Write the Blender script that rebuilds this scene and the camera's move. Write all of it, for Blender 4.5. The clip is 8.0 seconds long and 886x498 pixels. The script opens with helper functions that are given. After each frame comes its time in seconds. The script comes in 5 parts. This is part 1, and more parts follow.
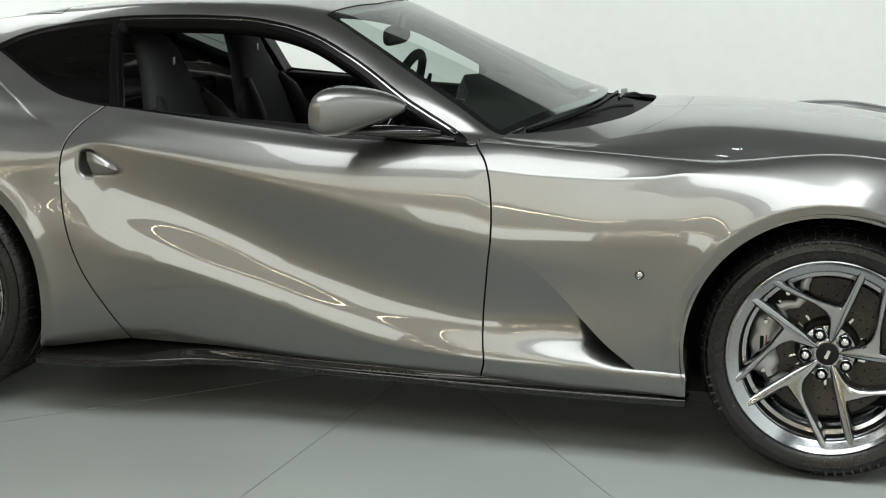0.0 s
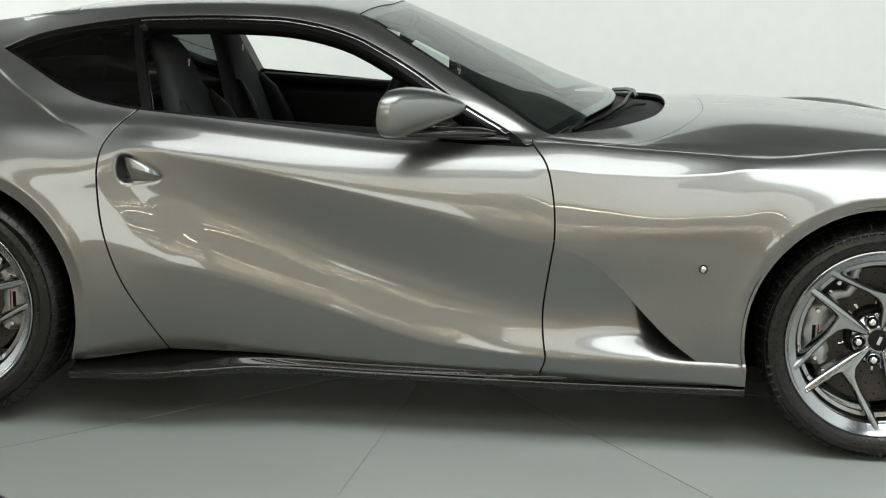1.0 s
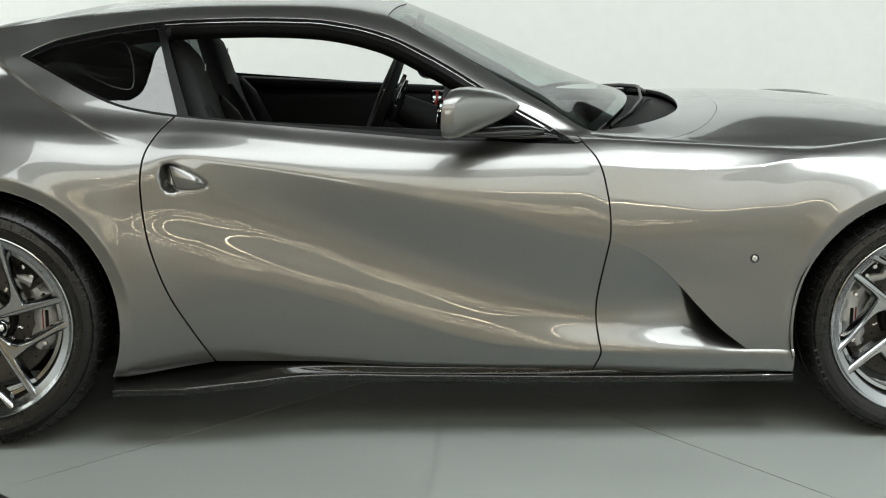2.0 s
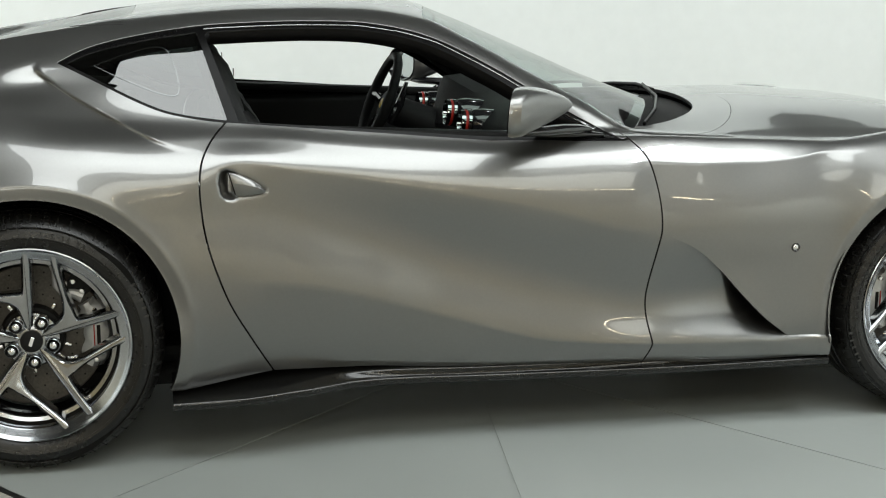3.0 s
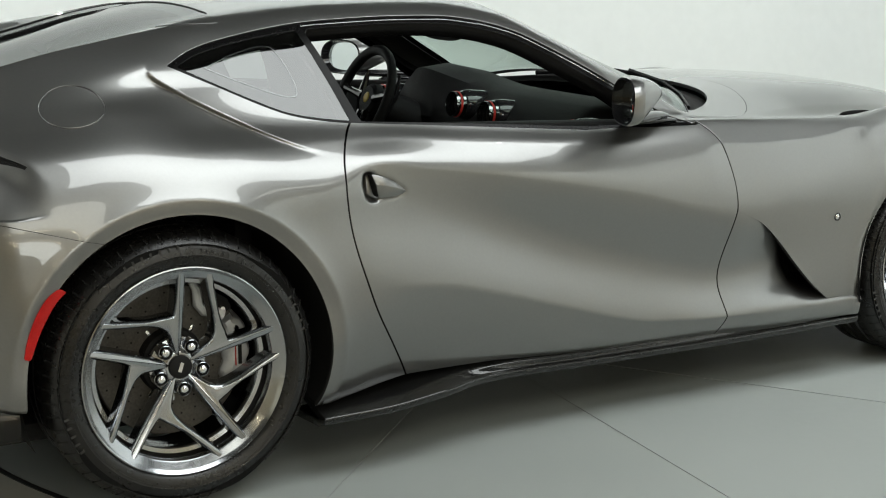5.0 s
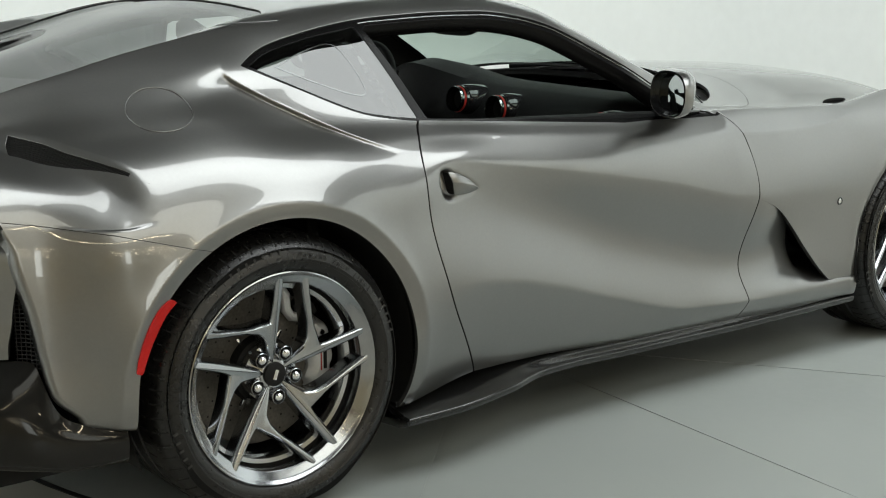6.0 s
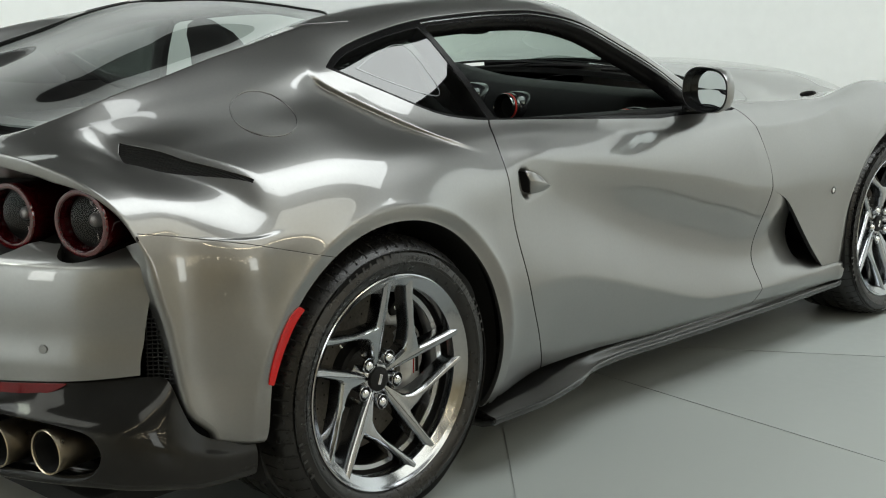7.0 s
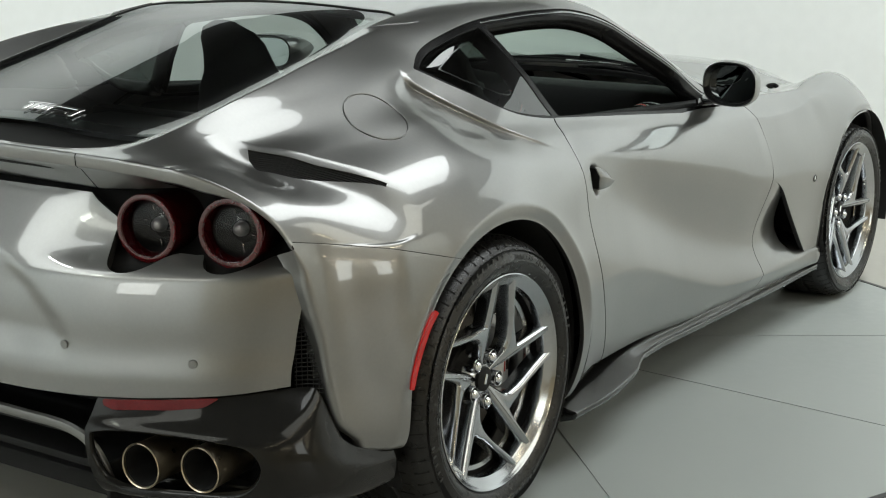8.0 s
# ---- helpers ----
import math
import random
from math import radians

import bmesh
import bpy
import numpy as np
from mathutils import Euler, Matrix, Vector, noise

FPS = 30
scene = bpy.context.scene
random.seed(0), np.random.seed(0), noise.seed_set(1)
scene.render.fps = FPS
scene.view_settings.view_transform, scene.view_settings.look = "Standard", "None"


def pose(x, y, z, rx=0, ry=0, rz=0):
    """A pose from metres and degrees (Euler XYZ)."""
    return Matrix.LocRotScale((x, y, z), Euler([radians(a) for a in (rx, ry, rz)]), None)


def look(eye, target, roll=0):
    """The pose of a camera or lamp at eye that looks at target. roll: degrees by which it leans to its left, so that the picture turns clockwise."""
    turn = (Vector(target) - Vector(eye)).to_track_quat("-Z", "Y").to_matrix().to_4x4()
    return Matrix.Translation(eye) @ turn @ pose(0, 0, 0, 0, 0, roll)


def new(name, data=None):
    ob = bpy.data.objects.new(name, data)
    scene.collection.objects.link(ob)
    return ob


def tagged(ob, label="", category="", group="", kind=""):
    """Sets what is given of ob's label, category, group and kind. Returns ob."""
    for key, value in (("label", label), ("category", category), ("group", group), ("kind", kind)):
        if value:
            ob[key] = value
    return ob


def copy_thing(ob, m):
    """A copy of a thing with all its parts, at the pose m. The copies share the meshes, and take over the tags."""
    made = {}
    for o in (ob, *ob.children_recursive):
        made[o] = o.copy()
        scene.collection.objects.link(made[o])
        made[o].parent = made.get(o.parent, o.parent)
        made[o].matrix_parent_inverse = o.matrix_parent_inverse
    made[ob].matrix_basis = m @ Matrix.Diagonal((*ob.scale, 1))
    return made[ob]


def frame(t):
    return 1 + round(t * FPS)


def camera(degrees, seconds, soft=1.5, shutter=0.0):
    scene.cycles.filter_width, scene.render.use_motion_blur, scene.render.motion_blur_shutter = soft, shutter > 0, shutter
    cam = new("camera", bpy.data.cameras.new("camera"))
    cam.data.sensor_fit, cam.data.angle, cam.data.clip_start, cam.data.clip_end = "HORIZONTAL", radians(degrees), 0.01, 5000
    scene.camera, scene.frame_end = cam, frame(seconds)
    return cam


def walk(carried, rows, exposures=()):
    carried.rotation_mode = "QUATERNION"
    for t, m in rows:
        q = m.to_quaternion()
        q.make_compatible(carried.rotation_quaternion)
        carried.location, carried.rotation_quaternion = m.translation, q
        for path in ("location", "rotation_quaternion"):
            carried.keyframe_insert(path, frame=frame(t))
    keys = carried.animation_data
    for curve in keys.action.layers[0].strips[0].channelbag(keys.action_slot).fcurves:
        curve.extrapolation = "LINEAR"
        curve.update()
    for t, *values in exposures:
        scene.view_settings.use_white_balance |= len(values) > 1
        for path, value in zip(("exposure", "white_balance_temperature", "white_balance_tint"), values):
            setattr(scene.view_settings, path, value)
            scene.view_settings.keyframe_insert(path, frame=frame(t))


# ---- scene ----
cam = camera(33.5, 8.0, 1.1)
PATH = [
    (0, (1.308, -4.858, 1.429), (0.82, -2.962, 1.023), 0.5),
    (0.5, (0.913, -4.948, 1.428), (0.574, -3.019, 1.023), 0.7),
    (1, (0.516, -5.004, 1.425), (0.325, -3.055, 1.021), 0.9),
    (1.5, (0.127, -5.016, 1.42), (0.083, -3.057, 1.018), 0.7),
    (2.8, (-0.854, -4.959, 1.403), (-0.533, -3.025, 1.01), 0.1),
    (3, (-1.01, -4.932, 1.403), (-0.631, -3.009, 1.009), 0.1),
    (3.5, (-1.416, -4.832, 1.406), (-0.883, -2.945, 1.009), 0.1),
    (4, (-1.81, -4.702, 1.408), (-1.128, -2.865, 1.008), 0.0),
    (4.5, (-2.189, -4.543, 1.416), (-1.363, -2.767, 1.01), -0.0),
    (6, (-3.212, -3.89, 1.44), (-1.995, -2.361, 1.014), -0.0),
    (6.5, (-3.515, -3.63, 1.442), (-2.183, -2.201, 1.015), 0.1),
    (7, (-3.794, -3.351, 1.451), (-2.358, -2.027, 1.019), 0.2),
    (7.5, (-4.051, -3.05, 1.458), (-2.518, -1.842, 1.023), 0.3),
    (8, (-4.293, -2.731, 1.463), (-2.67, -1.647, 1.025), 0.2),
]
walk(cam, [(t, look(eye, target, roll)) for t, eye, target, roll in PATH])

EXPOSURE = 0.33
scene.view_settings.exposure = EXPOSURE

# ---- world, sun, large lights ----
world = bpy.data.worlds.new("studio_world")
scene.world = world
world.use_nodes = True
world.node_tree.nodes["Background"].inputs[0].default_value = (0.62, 0.66, 0.63, 1)
world.node_tree.nodes["Background"].inputs[1].default_value = 0.05


def wall_spot(x, y, wx, wy, power=1.0):
    """One small ceiling spot that washes the white wall."""
    data = bpy.data.lights.new("wall_spot", "SPOT")
    data.energy, data.spot_size, data.spot_blend, data.shadow_soft_size, data.color = SPOT_WATTS * power, radians(125), 0.9, 0.03, (0.945, 1.0, 0.995)
    ob = new("wall_spot", data)
    ob.matrix_world = look((x, y, 4.2), (wx, wy, 0.7))


SPOT_WATTS = 118
# Spots west of -4 are added to brighten wall the bumper mirrors.
for spot_x in (-6.9, -5.7, -4.6, -3.2, -1.2, 1.2, 2.6):
    wall_spot(spot_x, 1.6, spot_x, 3.4, .75 if spot_x < -2 else .95 if spot_x < 2 else 1.1)
# Unseen spots, added to brighten the west wall behind the car.
for spot_y in (-4.4, -2.4, -.6, 1.2):
    wall_spot(-5.7, spot_y, -7.5, spot_y, 1.5)
# More added spots, without fittings, brighten the east wall and floor.
for spot_y in (-1.2, -3.2, -5.6):
    wall_spot(1.9, spot_y, 3.45, spot_y, 1.2)

# ---- materials ----
def material(name, colour, rough=0.5, metal=0.0, grain=0.0, scale=40.0, bump=0.0, bump_scale=200.0, coat=0.0,
             coat_rough=0.03, rough_var=0.0, stretch=(1, 1, 1), specular=0.5, transmission=0.0, ior=1.45, alpha=1.0):
    """A principled surface with colour and roughness varied at two scales, and fine relief."""
    m = bpy.data.materials.new(name)
    m.use_nodes = True
    nodes, links = m.node_tree.nodes, m.node_tree.links
    b = nodes["Principled BSDF"]
    b.inputs["Base Color"].default_value = (*colour, 1)
    b.inputs["Roughness"].default_value = rough
    b.inputs["Metallic"].default_value = metal
    b.inputs["Coat Weight"].default_value = coat
    b.inputs["Coat Roughness"].default_value = coat_rough
    b.inputs["Specular IOR Level"].default_value = specular
    b.inputs["Transmission Weight"].default_value = transmission
    b.inputs["IOR"].default_value = ior
    b.inputs["Alpha"].default_value = alpha
    co = nodes.new("ShaderNodeTexCoord")
    mp = nodes.new("ShaderNodeMapping")
    mp.inputs["Scale"].default_value = stretch
    links.new(co.outputs["Object"], mp.inputs["Vector"])
    if grain or rough_var:
        big, fine = nodes.new("ShaderNodeTexNoise"), nodes.new("ShaderNodeTexNoise")
        big.inputs["Scale"].default_value, fine.inputs["Scale"].default_value = scale * 0.05, scale
        big.inputs["Detail"].default_value = fine.inputs["Detail"].default_value = 4
        mix = nodes.new("ShaderNodeMath")
        mix.operation = "ADD"
        for n, i in ((big, 0), (fine, 1)):
            links.new(mp.outputs[0], n.inputs["Vector"])
            links.new(n.outputs["Fac"], mix.inputs[i])
        if grain:
            ramp = nodes.new("ShaderNodeMapRange")
            ramp.inputs[1].default_value, ramp.inputs[2].default_value = 0.7, 1.3
            ramp.inputs[3].default_value, ramp.inputs[4].default_value = 1 - grain, 1 + grain
            links.new(mix.outputs[0], ramp.inputs[0])
            mul = nodes.new("ShaderNodeMix")
            mul.data_type, mul.blend_type = "RGBA", "MULTIPLY"
            mul.inputs[0].default_value = 1
            mul.inputs[6].default_value = (*colour, 1)
            links.new(ramp.outputs[0], mul.inputs[7])
            links.new(mul.outputs[2], b.inputs["Base Color"])
        if rough_var:
            rr = nodes.new("ShaderNodeMapRange")
            rr.inputs[1].default_value, rr.inputs[2].default_value = 0.7, 1.3
            rr.inputs[3].default_value, rr.inputs[4].default_value = max(rough - rough_var, 0.02), rough + rough_var
            links.new(mix.outputs[0], rr.inputs[0])
            links.new(rr.outputs[0], b.inputs["Roughness"])
    if bump:
        n2, bp = nodes.new("ShaderNodeTexNoise"), nodes.new("ShaderNodeBump")
        n2.inputs["Scale"].default_value = bump_scale
        n2.inputs["Detail"].default_value = 3
        bp.inputs["Strength"].default_value, bp.inputs["Distance"].default_value = bump, 0.002
        links.new(mp.outputs[0], n2.inputs["Vector"])
        links.new(n2.outputs["Fac"], bp.inputs["Height"])
        links.new(bp.outputs[0], b.inputs["Normal"])
    return m


def emitter(name, colour, strength):
    m = bpy.data.materials.new(name)
    m.use_nodes = True
    b = m.node_tree.nodes["Principled BSDF"]
    b.inputs["Base Color"].default_value = (*colour, 1)
    b.inputs["Emission Color"].default_value = (*colour, 1)
    b.inputs["Emission Strength"].default_value = strength
    return m


PAINT = material("grey_metallic_paint", (0.200, 0.200, 0.195), rough=0.35, metal=0.9, grain=0.03, scale=2500, coat=1.0, coat_rough=0.008)
PAINT.node_tree.nodes["Principled BSDF"].inputs["Coat IOR"].default_value = 1.6
BLACK_GLOSS = material("gloss_black_trim", (0.012, 0.012, 0.013), rough=0.12, coat=0.6, rough_var=0.04, scale=60)
GLOSS_CARBON = material("gloss_carbon_lacquer", (0.011, 0.0108, 0.0102), rough=0.16, grain=0.08, scale=900, coat=0.35, coat_rough=0.01, specular=0.08)
SILL_CARBON = material("sill_carbon_lacquer", (0.007, 0.007, 0.0068), rough=0.3, grain=0.2, scale=700, coat=1.0, coat_rough=0.008, specular=0.1)
FOG_RED = material("deep_red_lens", (0.10, 0.0012, 0.0018), rough=0.03, grain=0.2, scale=300, specular=0.3)
BLACK_MATT = material("matt_black_plastic", (0.008, 0.008, 0.008), rough=0.65, grain=0.2, scale=150, bump=0.2, bump_scale=900, specular=0.25)
RUBBER_SEAL = material("black_rubber_seal", (0.005, 0.005, 0.0052), rough=0.22, specular=0.12, grain=0.15, scale=120)
# Near-black of the underbody, also used as shade painted on panel folds.
DARK_VOID = material("dark_underbody_and_shade", (0.006, 0.006, 0.006), rough=0.9, grain=0.2, scale=30)
TYRE = material("tyre_rubber", (0.0065, 0.0063, 0.006), rough=0.30, specular=0.5, grain=0.18, scale=70, bump=0.25, bump_scale=500, rough_var=0.08)
TYRE_MARK = material("smooth_tyre_lettering", (0.028, 0.0275, 0.0265), rough=0.4, specular=0.5, grain=0.1, scale=90)
RIM = material("polished_grey_alloy", (0.365, 0.378, 0.395), rough=0.19, metal=1.0, grain=0.06, scale=80, coat=0.6, coat_rough=0.05, rough_var=0.05)
CHROME_DARK = material("dark_polished_trim", (0.32, 0.33, 0.335), rough=0.12, metal=1.0, grain=0.05, scale=60, rough_var=0.03)
CHROME = material("bright_chrome", (0.75, 0.75, 0.75), rough=0.07, metal=1.0, rough_var=0.03)
DISC = material("carbon_ceramic_disc", (0.085, 0.078, 0.068), rough=0.5, metal=0.2, grain=0.35, scale=160, bump=0.2, bump_scale=500)
CALIPER = material("silver_caliper_paint", (0.55, 0.56, 0.57), rough=0.4, metal=0.35, grain=0.06, scale=120, coat=0.3)
LEATHER = material("black_leather", (0.007, 0.0073, 0.0073), rough=0.55, specular=0.2, grain=0.2, scale=60, bump=0.5, bump_scale=700)
ALCANTARA = material("charcoal_suede", (0.014, 0.0155, 0.016), rough=0.85, grain=0.25, scale=200, bump=0.3, bump_scale=1200)
RED_PAINT = material("red_anodised_ring", (0.36, 0.02, 0.013), rough=0.35, grain=0.1, scale=90)
RED_LENS = material("red_reflector_lens", (0.42, 0.006, 0.005), rough=0.25, grain=0.15, scale=300, coat=0.5, bump=0.2, bump_scale=800, specular=0.1)
AMBER_LENS = material("amber_lens", (0.75, 0.16, 0.01), rough=0.2, grain=0.1, scale=300, coat=1.0)
LAMP_RED = material("dark_red_lamp_glass", (0.026, 0.0012, 0.002), rough=0.06, coat=0.1, specular=0.35, grain=0.2, scale=100)
LAMP_CORE = material("lamp_reflector_core", (0.008, 0.008, 0.008), rough=0.45, metal=0.0, grain=0.2, scale=60, specular=0.15)
LAMP_GLASS = material("lamp_projector_glass", (0.26, 0.26, 0.26), rough=0.38, metal=0.8, grain=0.1, scale=90)
PAINT_DARK = material("dark_grey_satin_paint", (0.16, 0.16, 0.155), rough=0.35, metal=0.8, grain=0.04, scale=900, coat=0.5)
LAMP_RIM = material("ruby_lamp_edge", (0.055, 0.003, 0.004), rough=0.10, coat=0.6, grain=0.1, scale=90)
EXHAUST = material("heat_tinted_steel_pipe", (0.52, 0.45, 0.34), rough=0.34, metal=1.0, grain=0.2, scale=25, rough_var=0.08)
YELLOW = material("yellow_enamel", (0.62, 0.42, 0.02), rough=0.3, grain=0.05, scale=80)
AERIAL = material("pale_printed_line", (0.12, 0.125, 0.124), rough=0.14, metal=1.0, grain=0.05, scale=90)
MIRROR = material("mirror_glass", (0.46, 0.49, 0.49), rough=0.01, metal=1.0)
WALL_WHITE = material("white_studio_plaster", (0.79, 0.815, 0.81), rough=0.7, grain=0.02, scale=15, bump=0.05, bump_scale=90)
CEILING_GREY = material("dark_grey_ceiling", (0.06, 0.06, 0.06), rough=0.8, grain=0.1, scale=20)
FLOOR_GREY = material("grey_satin_floor_coating", (0.280, 0.300, 0.288), rough=0.40, grain=0.07, scale=26, bump=0.04, bump_scale=60, rough_var=0.10)
FLOOR_BEIGE = material("beige_hall_floor", (0.34, 0.33, 0.295), rough=0.4, grain=0.06, scale=20, rough_var=0.08)
STEEL_DARK = material("dark_steel_edge", (0.05, 0.05, 0.05), rough=0.4, metal=0.8, grain=0.1, scale=60)
HALL_BEIGE = material("beige_hall_cladding", (0.50, 0.465, 0.37), rough=0.7, grain=0.12, scale=12)


PANEL_LIGHT = emitter("panel_glow", (0.955, 1.0, 1.0), 3.7)
# Glows of added panels, unseen except as reflections in the paint.
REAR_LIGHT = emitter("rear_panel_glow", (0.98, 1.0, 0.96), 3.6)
CORNER_LIGHT = emitter("corner_panel_glow", (0.955, 1.0, 0.98), 2.6)
HALL_LIGHT = emitter("tall_panel_glow", (0.96, 1.0, 0.96), 3.2)
SOUTH_LIGHT = emitter("dim_panel_glow", (0.98, 0.99, 0.92), 1.6)
TUBE_LIGHT = emitter("tube_glow", (1.0, 0.86, 0.58), 42.0)


def glass_material(name, tint, head_on):
    """Thin tinted glass: part passes straight through, part mirrors, more so at a glancing view."""
    m = bpy.data.materials.new(name)
    m.use_nodes = True
    nodes, links = m.node_tree.nodes, m.node_tree.links
    nodes.remove(nodes["Principled BSDF"])
    tr, gl, mx, lw = (nodes.new("ShaderNodeBsdfTransparent"), nodes.new("ShaderNodeBsdfGlossy"), nodes.new("ShaderNodeMixShader"), nodes.new("ShaderNodeLayerWeight"))
    tr.inputs[0].default_value = (*tint, 1)
    gl.inputs["Roughness"].default_value = 0.008
    power, scale = nodes.new("ShaderNodeMath"), nodes.new("ShaderNodeMapRange")
    power.operation, power.inputs[1].default_value = "POWER", 5.0
    lw.inputs[0].default_value = 0.5
    scale.inputs[3].default_value, scale.inputs[4].default_value = head_on, 1.0
    links.new(lw.outputs["Facing"], power.inputs[0])
    links.new(power.outputs[0], scale.inputs[0])
    links.new(scale.outputs[0], mx.inputs[0])
    links.new(tr.outputs[0], mx.inputs[1])
    links.new(gl.outputs[0], mx.inputs[2])
    links.new(mx.outputs[0], nodes["Material Output"].inputs[0])
    return m


GLASS = glass_material("green_tinted_windscreen_glass", (0.62, 0.72, 0.67), 0.12)
GLASS_DARK = glass_material("dark_privacy_glass", (0.13, 0.147, 0.142), 0.108)
GLASS_REAR = glass_material("tinted_rear_glass", (0.40, 0.45, 0.43), 0.065)
LENS = glass_material("clear_lamp_lens", (0.80, 0.77, 0.77), 0.022)


# ---- mesh tools ----
def link_mesh(name, verts, faces, mat, parent=None, label="", smooth=True, normals=None, inner=0):
    me = bpy.data.meshes.new(name)
    me.from_pydata([tuple(map(float, v)) for v in verts], [], [tuple(map(int, f)) for f in faces])
    me.materials.append(mat)
    me.polygons.foreach_set("use_smooth", [smooth] * len(me.polygons))
    if inner:
        # these last faces take the dark material that paints gap shade
        me.materials.append(DARK_VOID)
        me.polygons.foreach_set("material_index", [0] * (len(me.polygons) - inner) + [1] * inner)
    me.update()
    if normals is not None:
        me.normals_split_custom_set_from_vertices([tuple(map(float, n)) for n in normals])
    ob = new(name, me)
    ob.parent = parent
    if label:
        ob["label"] = label
    return ob


def part(name, bm, mat, parent=None, label="", smooth=True):
    """Links a bmesh as one mesh object under a thing or a part; smooth shading breaks at 35 degrees."""
    me = bpy.data.meshes.new(name)
    if smooth:
        for f in bm.faces:
            f.smooth = True
        for e in bm.edges:
            if len(e.link_faces) == 2 and e.calc_face_angle(0) > 0.6:
                e.smooth = False
    bm.to_mesh(me)
    bm.free()
    me.materials.append(mat)
    ob = new(name, me)
    ob.parent = parent
    if label:
        ob["label"] = label
    return ob


def box(cx, cy, cz, sx, sy, sz, bevel=0.0, seg=2, m=None):
    bm = bmesh.new()
    bmesh.ops.create_cube(bm, size=1, matrix=pose(cx, cy, cz) @ Matrix.Diagonal((sx, sy, sz, 1)))
    if bevel:
        bmesh.ops.bevel(bm, geom=list(bm.edges), offset=bevel, segments=seg, affect="EDGES", profile=0.5)
    if m is not None:
        bmesh.ops.transform(bm, matrix=m, verts=bm.verts)
    return bm


def lathe(profile, segs=64, m=None, closed=False):
    """Turns (radius, along) pairs round the y axis."""
    bm = bmesh.new()
    rings = []
    for k in range(segs):
        a = 2 * math.pi * k / segs
        rings.append([bm.verts.new((r * math.cos(a), y, r * math.sin(a))) for r, y in profile])
    n = len(profile)
    for k in range(segs):
        p, q = rings[k], rings[(k + 1) % segs]
        for i in range(n if closed else n - 1):
            j = (i + 1) % n
            bm.faces.new((p[i], q[i], q[j], p[j]))
    bmesh.ops.remove_doubles(bm, verts=bm.verts, dist=1e-6)
    bmesh.ops.recalc_face_normals(bm, faces=bm.faces)
    if m is not None:
        bmesh.ops.transform(bm, matrix=m, verts=bm.verts)
    return bm


def curve(points, n=60):
    """A smooth centripetal curve through points of any dimension, with n samples."""
    p = np.array(points, float)
    p = np.vstack([2 * p[0] - p[1], p, 2 * p[-1] - p[-2]])
    d = np.maximum(np.linalg.norm(np.diff(p, axis=0), axis=1) ** 0.5, 1e-6)
    t = np.concatenate([[0], np.cumsum(d)])
    out = []
    for s in np.linspace(t[1], t[-2], n):
        i = min(max(np.searchsorted(t, s) - 1, 1), len(p) - 3)
        t0, t1, t2, t3 = t[i - 1:i + 3]
        a1 = (t1 - s) / (t1 - t0) * p[i - 1] + (s - t0) / (t1 - t0) * p[i]
        a2 = (t2 - s) / (t2 - t1) * p[i] + (s - t1) / (t2 - t1) * p[i + 1]
        a3 = (t3 - s) / (t3 - t2) * p[i + 1] + (s - t2) / (t3 - t2) * p[i + 2]
        b1 = (t2 - s) / (t2 - t0) * a1 + (s - t0) / (t2 - t0) * a2
        b2 = (t3 - s) / (t3 - t1) * a2 + (s - t1) / (t3 - t1) * a3
        out.append((t2 - s) / (t2 - t1) * b1 + (s - t1) / (t2 - t1) * b2)
    return np.array(out)


def tube(points, radius, sides=10, flat=1.0, closed=False):
    """A round or flattened bar along points; radius may be one number or one for each point."""
    pts = [Vector(p) for p in points]
    bm = bmesh.new()
    rings, n = [], len(pts)
    up = Vector((0, 0, 1))
    for i, p in enumerate(pts):
        a = pts[(i - 1) % n] if closed or i else p
        b = pts[(i + 1) % n] if closed or i < n - 1 else p
        d = (b - a).normalized()
        s = d.cross(up)
        s = s.normalized() if s.length > 1e-4 else Vector((1, 0, 0))
        u = s.cross(d)
        r = radius[i] if isinstance(radius, (list, tuple)) else radius
        rings.append([bm.verts.new(p + s * r * math.cos(2 * math.pi * k / sides) + u * r * flat * math.sin(2 * math.pi * k / sides)) for k in range(sides)])
    for i in range(n if closed else n - 1):
        p, q = rings[i], rings[(i + 1) % n]
        for k in range(sides):
            bm.faces.new((p[k], p[(k + 1) % sides], q[(k + 1) % sides], q[k]))
    if not closed:
        bm.faces.new(rings[0][::-1])
        bm.faces.new(rings[-1])
    bmesh.ops.recalc_face_normals(bm, faces=bm.faces)
    return bm


def spline_table(xs, ys):
    """A smooth function through keys that does not overshoot (monotone cubic)."""
    xs, ys = np.array(xs, float), np.array(ys, float)
    o = np.argsort(xs)
    xs, ys = xs[o], ys[o]
    h, d = np.diff(xs), np.diff(ys) / np.diff(xs)
    m = np.zeros_like(ys)
    m[0], m[-1] = d[0], d[-1]
    for i in range(1, len(xs) - 1):
        if d[i - 1] * d[i] > 0:
            w1, w2 = 2 * h[i] + h[i - 1], h[i] + 2 * h[i - 1]
            m[i] = (w1 + w2) / (w1 / d[i - 1] + w2 / d[i])

    def f(x):
        x = np.clip(x, xs[0], xs[-1])
        i = np.clip(np.searchsorted(xs, x) - 1, 0, len(xs) - 2)
        t = (x - xs[i]) / h[i]
        return ((1 + 2 * t) * (1 - t) ** 2 * ys[i] + t * (1 - t) ** 2 * h[i] * m[i] + t * t * (3 - 2 * t) * ys[i + 1] + t * t * (t - 1) * h[i] * m[i + 1])
    return f


def smoothstep(a, b, x):
    t = np.clip((x - a) / (b - a), 0, 1)
    return t * t * (3 - 2 * t)


